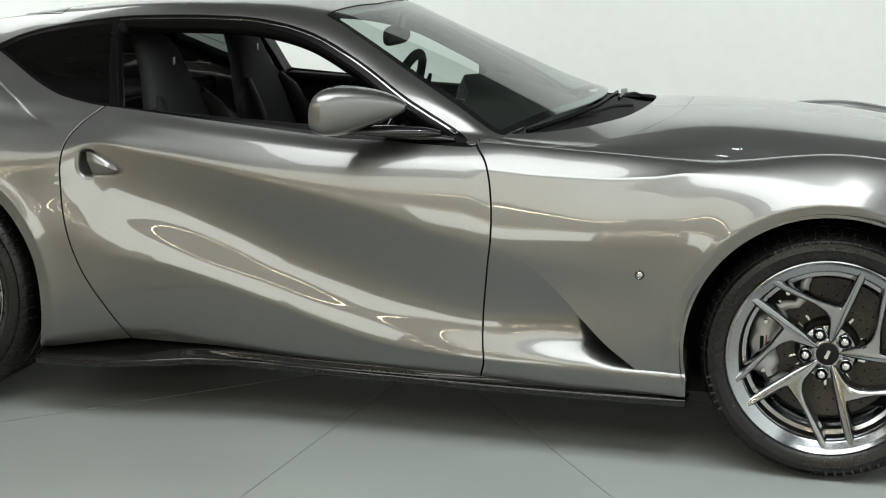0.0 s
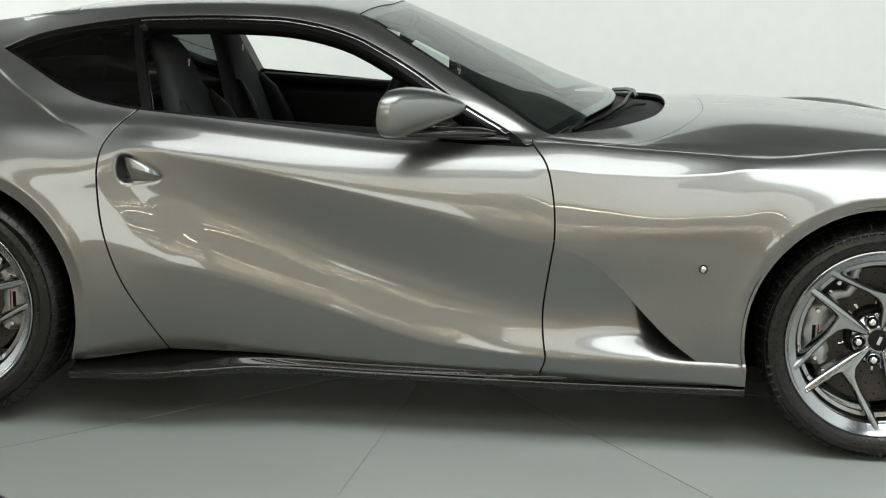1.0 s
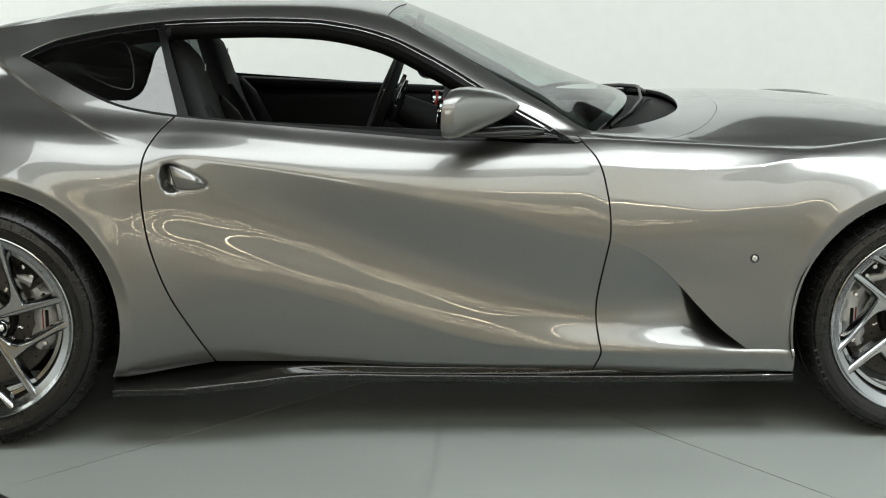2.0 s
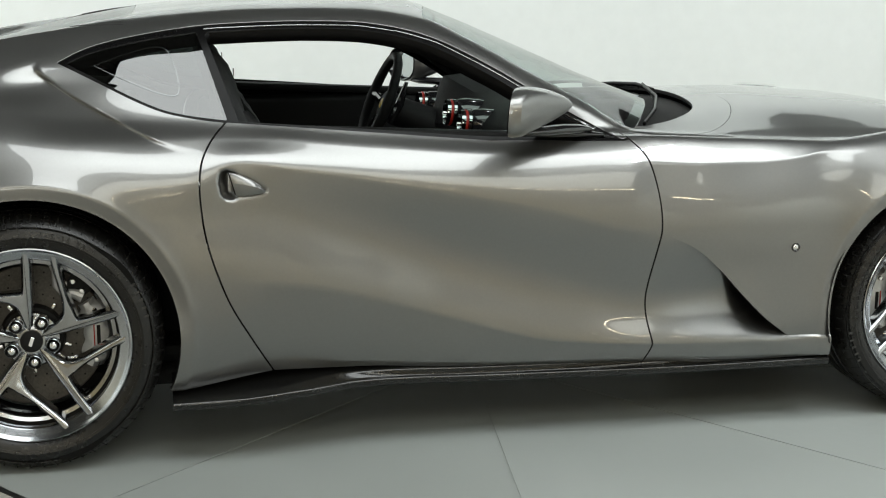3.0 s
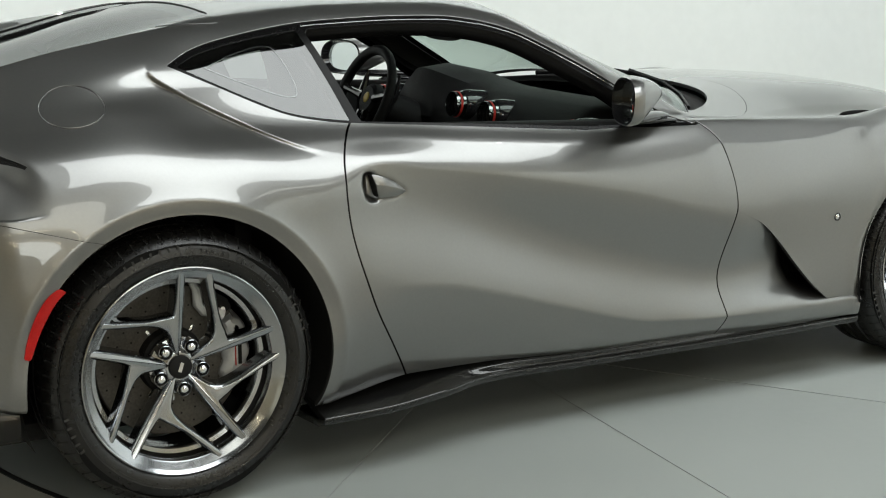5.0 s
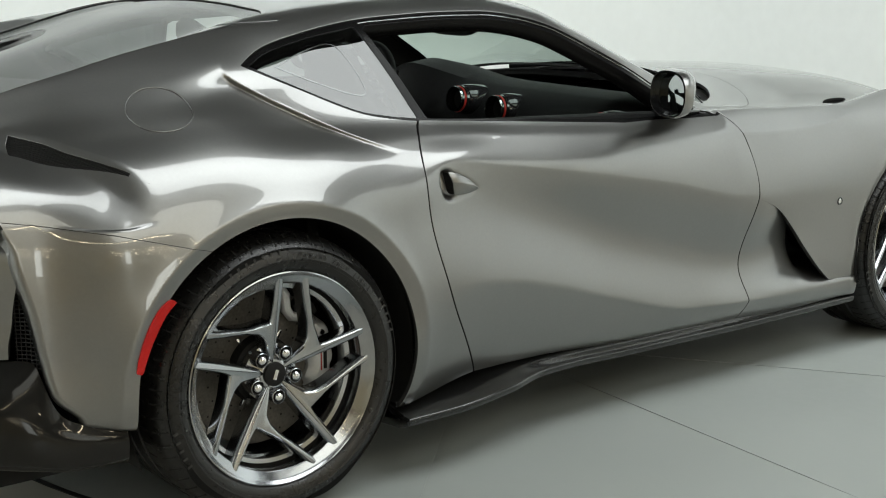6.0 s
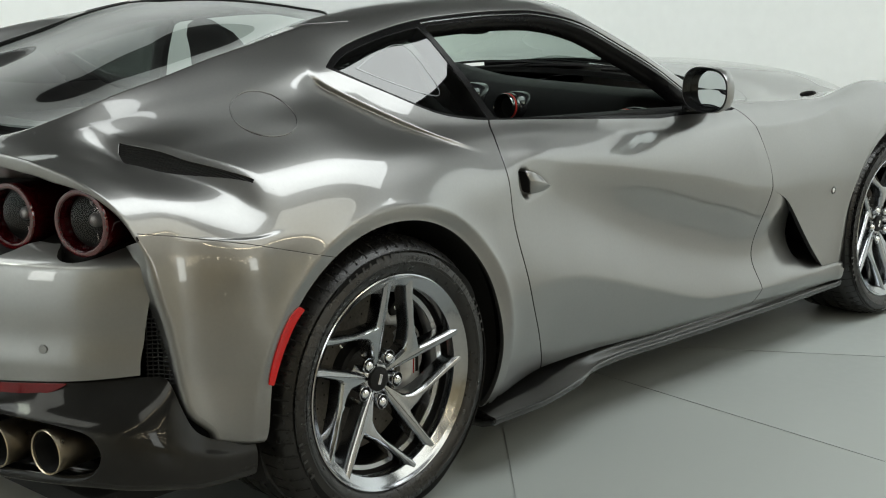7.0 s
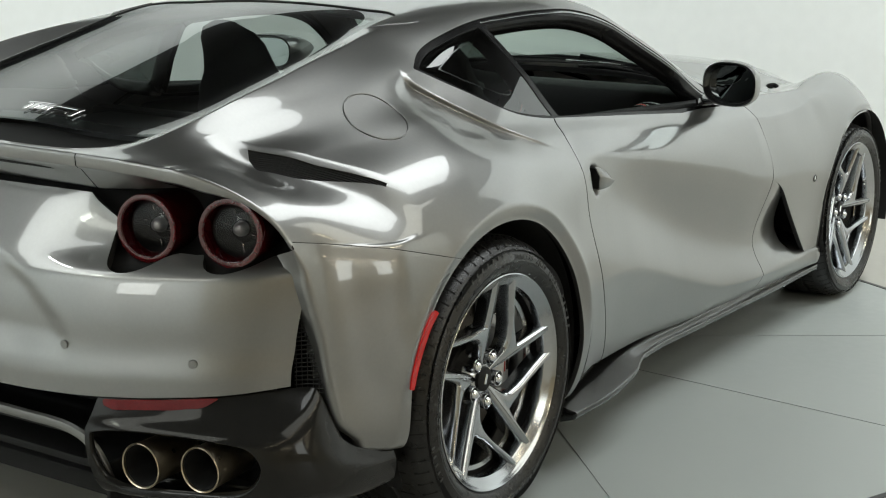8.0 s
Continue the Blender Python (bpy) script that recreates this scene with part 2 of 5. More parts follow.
def distance(px, pz, poly, closed=True):
    """Signed distance to a polygon, negative inside (unsigned for an open line)."""
    poly = np.asarray(poly, float)
    a = poly if closed else poly[:-1]
    b = np.roll(poly, -1, 0) if closed else poly[1:]
    best = np.full(len(px), 1e9)
    inside = np.zeros(len(px), bool)
    for (ax, az), (bx, bz) in zip(a, b):
        dx, dz = bx - ax, bz - az
        t = np.clip(((px - ax) * dx + (pz - az) * dz) / (dx * dx + dz * dz + 1e-12), 0, 1)
        best = np.minimum(best, np.hypot(px - ax - t * dx, pz - az - t * dz))
        if closed:
            hit = (az > pz) != (bz > pz)
            inside ^= hit & (px < ax + (pz - az) * dx / (dz if abs(dz) > 1e-12 else 1e-12))
    return np.where(inside, -best, best) if closed else best


class Sheet:
    """A triangulated skin: places, normals, height number on the section (row) and triangles."""

    def __init__(self, p, n, v, t):
        self.p, self.n, self.v, self.t = p, n, v, t

    def split(self, f):
        """Cuts along f = 0. Returns the side where f < 0 and the side where f > 0."""
        f = np.where(np.abs(f) < 1e-7, 1e-7, f)
        s = f[self.t] > 0
        k = s.sum(1)
        neg, pos = [self.t[k == 0]], [self.t[k == 3]]
        p, n, v = [self.p], [self.n], [self.v]
        mixed = self.t[(k == 1) | (k == 2)]
        if len(mixed):
            sm = f[mixed] > 0
            lone_pos = sm.sum(1) == 1
            lone = np.where(lone_pos, np.argmax(sm, 1), np.argmin(sm, 1))
            r = np.arange(len(mixed))
            a, b, c = mixed[r, lone], mixed[r, (lone + 1) % 3], mixed[r, (lone + 2) % 3]
            pairs = np.vstack([np.column_stack([a, b]), np.column_stack([a, c])])
            key = np.sort(pairs, 1)
            uniq, inv = np.unique(key, axis=0, return_inverse=True)
            inv = inv.ravel()
            i, j = uniq[:, 0], uniq[:, 1]
            w = (f[i] / (f[i] - f[j]))[:, None]
            p.append(self.p[i] * (1 - w) + self.p[j] * w)
            nn = self.n[i] * (1 - w) + self.n[j] * w
            n.append(nn / np.maximum(np.linalg.norm(nn, axis=1, keepdims=True), 1e-9))
            v.append(self.v[i] * (1 - w[:, 0]) + self.v[j] * w[:, 0])
            ab, ac = len(self.p) + inv[:len(mixed)], len(self.p) + inv[len(mixed):]
            tip = np.column_stack([a, ab, ac])
            rest = np.vstack([np.column_stack([ab, b, c]), np.column_stack([ab, c, ac])])
            lp2 = np.concatenate([lone_pos, lone_pos])
            pos += [tip[lone_pos], rest[~lp2]]
            neg += [tip[~lone_pos], rest[lp2]]
        p, n, v = np.vstack(p), np.vstack(n), np.concatenate(v)
        return tuple(Sheet(p, n, v, np.vstack(q)).tidy() for q in (neg, pos))

    def tidy(self):
        used, inv = np.unique(self.t, return_inverse=True)
        return Sheet(self.p[used], self.n[used], self.v[used], inv.reshape(self.t.shape))

    def inside(self, fields):
        """What lies where every field, a function of the sheet, is negative."""
        s = self
        for f in fields:
            if len(s.t) == 0:
                break
            s = s.split(f(s))[0]
        return s

    def outside(self, f):
        return self.split(f(self))[1]

    def mirrored(self):
        return Sheet(self.p * (1, -1, 1), self.n * (1, -1, 1), self.v, self.t[:, ::-1])

    def joined(self, o):
        return Sheet(np.vstack([self.p, o.p]), np.vstack([self.n, o.n]), np.concatenate([self.v, o.v]), np.vstack([self.t, o.t + len(self.p)]))

    def moved(self, d):
        """Pushed along its normals by d (a number or one for each point)."""
        return Sheet(self.p + self.n * np.reshape(d, (-1, 1)) if np.ndim(d) else self.p + self.n * d, self.n, self.v, self.t)

    def build(self, name, mat, parent, label="", rim=0.014):
        """Links the skin, with its cut edges folded inwards to give it thickness."""
        p, n, t = self.p, self.n, self.t
        verts, normals, faces = [p], [n], [t]
        inner = 0
        if rim:
            e = np.vstack([t[:, [0, 1]], t[:, [1, 2]], t[:, [2, 0]]])
            key = np.sort(e, 1)
            _, idx, cnt = np.unique(key, axis=0, return_index=True, return_counts=True)
            e = e[idx[cnt == 1]]
            e = e[(np.abs(p[e[:, 0], 1]) > 1e-4) | (np.abs(p[e[:, 1], 1]) > 1e-4)]
            a, b = e[:, 0], e[:, 1]
            out = np.cross(p[b] - p[a], n[a])
            out /= np.maximum(np.linalg.norm(out, axis=1, keepdims=True), 1e-9)
            ids, inv = np.unique(np.concatenate([a, b]), return_inverse=True)
            m = len(ids)
            o = np.zeros((m, 3))
            np.add.at(o, inv, np.vstack([out, out]))
            o /= np.maximum(np.linalg.norm(o, axis=1, keepdims=True), 1e-9)
            # rounded edge: a short chamfer, then the fold
            base = len(p)
            verts += [p[ids] - n[ids] * 0.0012 + o * 0.0006, p[ids] - n[ids] * rim]
            normals += [(n[ids] + o) * 0.7071, o]
            ka, kb = inv[:len(a)], inv[len(a):]
            for i0, j0, r0, s0 in ((a, b, base + kb, base + ka), (base + ka, base + kb, base + m + kb, base + m + ka)):
                faces += [np.column_stack([j0, i0, r0]), np.column_stack([i0, s0, r0])]
            # painted panels get dark folds: shade painted into their gaps
            inner = 2 * len(a) if mat is PAINT else 0
        return link_mesh(name, np.vstack(verts), np.vstack(faces), mat, parent, label, True, np.vstack(normals), inner)
# ---- the car's body: lengthwise lines of (x, half width, height), lofted ----
LINES = [
    # under edge
    [(2.30, .30, .20), (2.15, .62, .19), (1.8, .75, .17), (1.36, .79, .16), (.97, .80, .17), (.4, .80, .18), (-.4, .80, .19), (-.95, .80, .18), (-1.36, .85, .25), (-1.75, .84, .30), (-1.95, .80, .30), (-2.3, .78, .30)],
    # bottom edge of the side
    [(2.30, .36, .24), (2.15, .70, .23), (1.8, .798, .22), (1.36, .873, .20), (.97, .875, .195), (.65, .868, .195), (.4, .866, .20), (0, .860, .21), (-.4, .858, .233), (-.7, .873, .238), (-.95, .897, .205), (-1.36, .93, .24), (-1.75, .925, .315), (-1.95, .885, .34), (-2.3, .86, .34)],
    # low crease
    [(2.30, .38, .34), (2.15, .72, .34), (1.8, .815, .36), (1.36, .903, .34), (.97, .892, .252), (.65, .905, .264), (.4, .914, .270), (.15, .901, .287), (-.2, .897, .378), (-.4, .907, .440), (-.60, .924, .490), (-.72, .936, .504), (-.84, .947, .508), (-.95, .954, .51), (-1.36, .962, .48), (-1.75, .952, .48), (-1.95, .885, .50), (-2.3, .86, .50)],
    # scoop between the creases
    [(2.30, .38, .42), (2.15, .72, .43), (1.8, .830, .50), (1.36, .925, .56), (.97, .872, .40), (.65, .860, .39), (.4, .872, .385), (.15, .867, .440), (-.2, .861, .545), (-.4, .867, .615), (-.62, .886, .678), (-.76, .904, .696), (-.89, .926, .695), (-.98, .940, .685), (-1.36, .966, .66), (-1.75, .954, .63), (-1.95, .875, .65), (-2.3, .85, .65)],
    # upper crease
    [(2.30, .36, .50), (2.15, .70, .51), (1.8, .808, .64), (1.36, .916, .745), (.97, .919, .66), (.65, .925, .63), (.42, .925, .612), (.045, .913, .69), (-.29, .900, .755), (-.61, .888, .808), (-.78, .888, .832), (-.95, .915, .80), (-1.36, .955, .785), (-1.75, .938, .755), (-1.95, .852, .77), (-2.3, .83, .78)],
    # shoulder
    [(2.30, .32, .55), (2.15, .66, .57), (1.8, .760, .745), (1.36, .857, .825), (.97, .850, .822), (.87, .858, .808), (.72, .862, .798), (.56, .867, .799), (.41, .866, .808), (0, .857, .828), (-.4, .845, .858), (-.78, .825, .893), (-.95, .842, .892), (-1.2, .880, .893), (-1.45, .893, .893), (-1.7, .862, .890), (-1.95, .805, .868), (-2.1, .79, .88), (-2.3, .78, .89)],
    # belt line
    [(2.30, .28, .57), (2.15, .60, .60), (1.8, .73, .796), (1.36, .755, .879), (1.0, .785, .850), (.7, .790, .860), (.4, .793, .873), (0, .792, .876), (-.42, .785, .908), (-.81, .766, .938), (-.95, .765, .945), (-1.2, .775, .954), (-1.45, .775, .983), (-1.7, .735, .968), (-1.95, .685, .948), (-2.1, .66, .955), (-2.3, .65, .965)],
    # glass middle, valley beside the bonnet
    [(2.30, .24, .58), (2.15, .55, .62), (1.8, .66, .775), (1.36, .665, .838), (1.0, .69, .828), (.7, .725, .850), (.4, .748, .872), (.27, .773, .880), (.1, .755, .92), (-.05, .733, .965), (-.21, .711, 1.005), (-.54, .696, 1.05), (-.85, .680, 1.058), (-1.05, .686, 1.042), (-1.3, .678, 1.035), (-1.5, .702, 1.026), (-1.7, .670, 1.008), (-1.95, .60, .975), (-2.12, .60, .966), (-2.3, .57, .965)],
    # side window's upper edge
    [(2.30, .20, .585), (2.15, .50, .63), (1.8, .60, .758), (1.36, .59, .822), (1.0, .63, .835), (.7, .69, .858), (.4, .722, .880), (.27, .725, .895), (.11, .713, .975), (-.05, .661, 1.062), (-.21, .619, 1.139), (-.375, .596, 1.177), (-.54, .587, 1.187), (-.71, .581, 1.184), (-.85, .579, 1.174), (-1.03, .588, 1.153), (-1.24, .622, 1.100), (-1.45, .634, 1.085), (-1.7, .605, 1.056), (-1.95, .56, 1.004), (-2.12, .53, .980), (-2.3, .50, .975)],
    # roof rail, edge of the glass
    [(2.30, .16, .59), (2.15, .45, .635), (1.8, .52, .755), (1.36, .53, .846), (1.0, .56, .864), (.7, .655, .866), (.41, .695, .885), (.27, .682, .945), (.11, .642, 1.035), (-.05, .587, 1.125), (-.196, .542, 1.195), (-.375, .522, 1.228), (-.54, .513, 1.235), (-.71, .507, 1.233), (-.85, .502, 1.226), (-1.05, .491, 1.210), (-1.24, .492, 1.188), (-1.45, .527, 1.156), (-1.56, .538, 1.136), (-1.7, .542, 1.103), (-1.86, .535, 1.064), (-1.95, .522, 1.036), (-2.1, .47, .990), (-2.18, .45, .981), (-2.3, .42, .980)],
    # between rail and middle
    [(2.30, .08, .60), (2.15, .30, .660), (1.8, .36, .816), (1.36, .37, .893), (1.0, .38, .913), (.75, .40, .910), (.6, .40, .925), (.43, .40, .970), (.27, .38, 1.038), (.11, .35, 1.110), (-.05, .32, 1.183), (-.196, .30, 1.240), (-.4, .29, 1.262), (-.7, .285, 1.258), (-1.0, .28, 1.235), (-1.24, .38, 1.186), (-1.45, .43, 1.130), (-1.7, .442, 1.066), (-1.95, .42, 1.003), (-2.05, .385, .984), (-2.1, .36, .982), (-2.2, .30, .984), (-2.3, .25, .984)],
    # middle
    [(2.30, 0, .605), (2.15, 0, .670), (1.8, 0, .838), (1.36, 0, .914), (1.0, 0, .931), (.75, 0, .927), (.6, 0, .945), (.43, 0, 1.001), (.27, 0, 1.070), (.11, 0, 1.140), (-.05, 0, 1.207), (-.196, 0, 1.256), (-.4, 0, 1.274), (-.7, 0, 1.268), (-1.0, 0, 1.243), (-1.24, 0, 1.205), (-1.45, 0, 1.152), (-1.7, 0, 1.088), (-1.95, 0, 1.023), (-2.05, 0, .998), (-2.1, 0, .990), (-2.2, 0, .986), (-2.3, 0, .986)],
]
# the front wing keeps its breadth where the door is scooped out
WING_SCOOP = [(2.30, .38, .42), (2.15, .72, .43), (1.8, .830, .50), (1.36, .927, .56), (.97, .912, .45), (.65, .911, .47), (.4, .908, .52), (0, .90, .55), (-.4, .90, .6), (-2.3, .9, .6)]
SPAN = 20


DISH = np.array([(-0.836, 0.812), (-0.82, 0.817), (-0.79, 0.812), (-0.75, 0.795), (-0.72, 0.775), (-0.706, 0.762), (-0.71, 0.75), (-0.73, 0.743), (-0.785, 0.737), (-0.822, 0.74), (-0.834, 0.752), (-0.839, 0.785)])


def side_shape(x, w, z):
    """Wheel-arch lips and the handle's dent, added to the lofted half width."""
    for cx, cz, r, k in ((1.36, .347, .385, .010), (-1.36, .36, .405, .012)):
        d = np.hypot(x - cx, z - cz) - r
        w = w + (k * np.exp(-np.maximum(d - .034, 0) / .035) - .42 * np.maximum(.034 - np.maximum(d, 0), 0) * smoothstep(cz - .02, cz + .18, z)) * (z > .2) * smoothstep(.91, .76, z)
    d2 = distance(x.ravel(), z.ravel(), DISH).reshape(x.shape)
    w = w - (.005 + .032 * smoothstep(-.790, -.808, x)) * smoothstep(.004, -.013, d2)
    return w


BUTTRESS = np.vstack([curve([(-.80, .845), (-.89, .858), (-.97, .880), (-1.04, .908), (-1.17, .972), (-1.265, 1.028), (-1.330, 1.078), (-1.325, 1.10), (-1.28, 1.125)], 40), [(-1.2, 1.25), (-.6, 1.3), (-.6, .87)]])


def pillar_shape(x, w, z, row):
    """The air channel below the sharp edge of the panel round the quarter window."""
    d = distance(x.ravel(), z.ravel(), BUTTRESS).reshape(x.shape)
    fade = smoothstep(-.88, -1.12, x) * smoothstep(1.11, 1.04, z)
    fade = fade * smoothstep(4.4, 5.3, row)
    return w - fade * .020 * smoothstep(-.007, .003, d) * np.exp(-np.maximum(d, 0) / .075) * smoothstep(-1.47, -1.30, x)


def deck_shelf(x, w):
    """How far the deck lies lower behind the long outlet; it rises again towards the tail."""
    along, back = (x + 1.888) * .616 + (w - .612) * .788, (w - .612) * .616 - (x + 1.888) * .788
    return .028 * smoothstep(-.002, .046, back) * smoothstep(.185, .045, back) * smoothstep(-.10, .03, along) * smoothstep(.40, .27, along)


def skin(x0, x1, wing=False, step=0.007):
    lines = list(LINES)
    if wing:
        lines[3] = WING_SCOOP
    xs = np.linspace(x0, x1, int(abs(x1 - x0) / step) + 1)
    pts = []
    for ln in lines:
        a = np.array(ln)
        pts.append(np.stack([spline_table(a[:, 0], a[:, 1])(xs), spline_table(a[:, 0], a[:, 2])(xs)], 1))
    c = np.array(pts)
    k = len(c)
    full = np.concatenate([[2 * c[0] - c[1]], c, [c[-2] * (-1, 1)]])
    rows = []
    tt = np.linspace(0, 1, SPAN, endpoint=False)
    for i in range(k - 1):
        p0, p1, p2, p3 = full[i:i + 4]
        d0 = np.maximum(np.linalg.norm(p1 - p0, axis=1), 1e-4)[:, None] ** .5
        d1 = np.maximum(np.linalg.norm(p2 - p1, axis=1), 1e-4)[:, None] ** .5
        d2 = np.maximum(np.linalg.norm(p3 - p2, axis=1), 1e-4)[:, None] ** .5
        m1 = d1 * ((p1 - p0) / d0 - (p2 - p0) / (d0 + d1) + (p2 - p1) / d1)
        m2 = d1 * ((p2 - p1) / d1 - (p3 - p1) / (d1 + d2) + (p3 - p2) / d2)
        # sharpen the creases: each side keeps its own slope there
        for row, lo0, lo1, hi0, hi1, amount in ((4, -.90, -.78, .36, .48, .85), (2, -.85, -.65, .45, .60, .6), (5, .34, .44, .92, 1.05, .75), (9, -2.12, -2.0, -1.35, -1.15, .85)):
            k = (amount * smoothstep(lo0, lo1, xs) * (1 - smoothstep(hi0, hi1, xs)))[:, None]
            if i == row:
                m1 = m1 * (1 - k) + (p2 - p1) * ((.2, 1.1) if row == 4 else (1, 1)) * k
            if i == row - 1:
                m2 = m2 * (1 - k) + (p2 - p1) * k
        for t in tt:
            rows.append((2 * t ** 3 - 3 * t * t + 1) * p1 + (t ** 3 - 2 * t * t + t) * m1 + (3 * t * t - 2 * t ** 3) * p2 + (t ** 3 - t * t) * m2)
    rows.append(c[-1])
    g = np.array(rows)
    nv, nx = g.shape[:2]
    w, z = g[..., 0], g[..., 1]
    x = np.broadcast_to(xs, (nv, nx))
    w = np.maximum(w, 0)
    lower = np.arange(nv)[:, None] < 6 * SPAN
    w = np.where(lower, side_shape(x, w, z), w)
    mid = (np.arange(nv)[:, None] > 4.4 * SPAN) & (np.arange(nv)[:, None] < 8.6 * SPAN)
    w = np.where(mid, pillar_shape(x, w, z, np.broadcast_to(np.arange(nv)[:, None] / SPAN, w.shape)), w)
    p = np.stack([x, -w, z], -1)
    p[..., 2] -= deck_shelf(x, w) * (np.arange(nv)[:, None] > 4.2 * SPAN) * (np.arange(nv)[:, None] < 8 * SPAN)
    du, dv = np.gradient(p, axis=1), np.gradient(p, axis=0)
    n = np.cross(du, dv)
    n *= np.sign(xs[-1] - xs[0])
    n /= np.maximum(np.linalg.norm(n, axis=-1, keepdims=True), 1e-9)
    n[-1, :, 1] = 0
    v = np.repeat(np.arange(nv) / SPAN, nx)
    idx = np.arange(nv * nx).reshape(nv, nx)
    a, b, cc, d = idx[:-1, :-1].ravel(), idx[:-1, 1:].ravel(), idx[1:, 1:].ravel(), idx[1:, :-1].ravel()
    t = np.vstack([np.column_stack([a, b, cc]), np.column_stack([a, cc, d])])
    if xs[-1] < xs[0]:
        t = t[:, ::-1]
    p, n = p.reshape(-1, 3), n.reshape(-1, 3)
    return Sheet(p, n, v, t)


# outlines in the side view (x, z)
DOOR_REAR = curve([(-.808, .940), (-.853, .897), (-.884, .846), (-.894, .785), (-.890, .695), (-.877, .617), (-.852, .532), (-.818, .445), (-.763, .345), (-.700, .236)], 44)
DOOR_FRONT = curve([(.40, .14), (.398, .2), (.403, .223), (.412, .25), (.415, .272), (.410, .30), (.404, .345), (.403, .40), (.408, .45), (.416, .51), (.424, .566), (.430, .605), (.431, .66), (.425, .726), (.409, .80), (.394, .832), (.360, .870)], 60)
VENT_EDGE = curve([(.436, .600), (.537, .553), (.616, .487), (.70, .398), (.77, .330), (.850, .268)], 30)
SILL_LINE = [(1.0, .205), (.65, .193), (.388, .2), (-.03, .207), (-.4, .231), (-.70, .238), (-.96, .20)]
BELT = [(.345, .866), (.2, .868), (.089, .873), (-.053, .874), (-.42, .906), (-.808, .938)]
DOOR_GLASS = np.vstack([curve([(.300, .873), (.089, .880), (-.053, .884), (-.42, .913), (-.765, .938)], 24),
                        curve([(-.775, .94), (-.858, 1.172)], 4),
                        curve([(-.845, 1.182), (-.708, 1.188), (-.544, 1.191), (-.375, 1.181), (-.211, 1.143), (-.046, 1.063), (.113, .968), (.290, .878)], 40)])
QUARTER_GLASS = np.vstack([curve([(-.805, .942), (-.90, .955), (-.98, .972), (-1.05, 1.000), (-1.15, 1.048), (-1.245, 1.096)], 20),
                           curve([(-1.242, 1.100), (-1.183, 1.125), (-1.029, 1.160), (-.880, 1.180)], 16)])
ROOF_STRIP = np.vstack([curve([(.345, .866), (.16, .966), (-.02, 1.075), (-.20, 1.162), (-.37, 1.200), (-.544, 1.208), (-.72, 1.205), (-.87, 1.196), (-1.04, 1.172), (-1.19, 1.137), (-1.275, 1.098)], 50),
                        curve([(-1.25, 1.086), (-1.15, 1.038), (-1.05, .990), (-.98, .963), (-.90, .946), (-.81, .934), (-.42, .903), (-.053, .870), (.1, .866), (.345, .866)], 40)])
# outlines in the plan (x, half width)
WINDSCREEN = np.vstack([curve([(.405, .690), (.27, .652), (.11, .607), (-.05, .550), (-.185, .500)], 20), curve([(-.196, .48), (-.165, .3), (-.135, .15), (-.13, 0)], 10),
                        [(-.13, -.1), (.605, -.1)], curve([(.605, 0), (.592, .2), (.548, .40), (.48, .57), (.415, .688)], 16)])
COWL = np.vstack([curve([(.430, .672), (.482, .575), (.550, .405), (.594, .2), (.607, 0)], 16), [(.607, -.1), (.765, -.1)], curve([(.765, 0), (.757, .17), (.722, .36), (.655, .485), (.55, .595), (.46, .66)], 16)])
BONNET_REAR = np.vstack([curve([(.885, 0), (.88, .2), (.85, .37), (.765, .555), (.64, .685), (.50, .742)], 24), [(.3, .742), (.3, -.2), (.885, -.2)]])
BONNET_EDGE = spline_table([.38, .6, .85, 1.0, 1.15, 1.36, 1.8, 2.2, 2.3], [.735, .745, .762, .775, .745, .68, .60, .45, .3])
REAR_GLASS = np.vstack([curve([(-1.055, 0), (-1.06, .25), (-1.075, .40), (-1.10, .445)], 12), curve([(-1.11, .447), (-1.35, .455), (-1.6, .468), (-1.82, .462), (-1.94, .445)], 24),
                        curve([(-1.955, .425), (-1.99, .25), (-2.0, 0)], 12), [(-2.0, -.1), (-1.05, -.1)]])
REAR_TROUGH = np.vstack([curve([(-1.955, .427), (-1.99, .25), (-2.0, 0)], 12), [(-2.0, -.1), (-2.168, -.1)], curve([(-2.168, 0), (-2.165, .2), (-2.15, .34), (-2.10, .40)], 12)])
SLIT = np.array([(-1.890, .612), (-1.80, .735), (-1.735, .812), (-1.700, .850), (-1.710, .859), (-1.796, .780), (-1.868, .716), (-1.913, .662), (-1.908, .632)])
TAIL_EDGE = spline_table([.2, .36, .42, .5, .6, .70, .812, .86, .90, .93, .955, .972, .980, .990, 1.2], [-1.85, -1.89, -1.940, -1.955, -1.970, -1.992, -2.010, -2.030, -2.058, -2.087, -2.122, -2.156, -2.180, -2.198, -2.20])
BONNET_SLOT = curve([(1.12, .625), (1.16, .635), (1.24, .618), (1.31, .585), (1.32, .573), (1.26, .572), (1.17, .592), (1.12, .625)], 40)
GAP = 0.0030

field_side = lambda poly, off=0.0: (lambda s: distance(s.p[:, 0], s.p[:, 2], poly) + off)
field_plan = lambda poly, off=0.0: (lambda s: distance(s.p[:, 0], -s.p[:, 1], poly) + off)
field_row = lambda a: (lambda s: s.v - a)
flip = lambda f: (lambda s: -f(s))


def arch(cx, cz, r, tall=1.0):
    """Positive outside the round wheel opening."""
    return lambda s: r - np.hypot(s.p[:, 0] - cx, (s.p[:, 2] - cz) / tall)


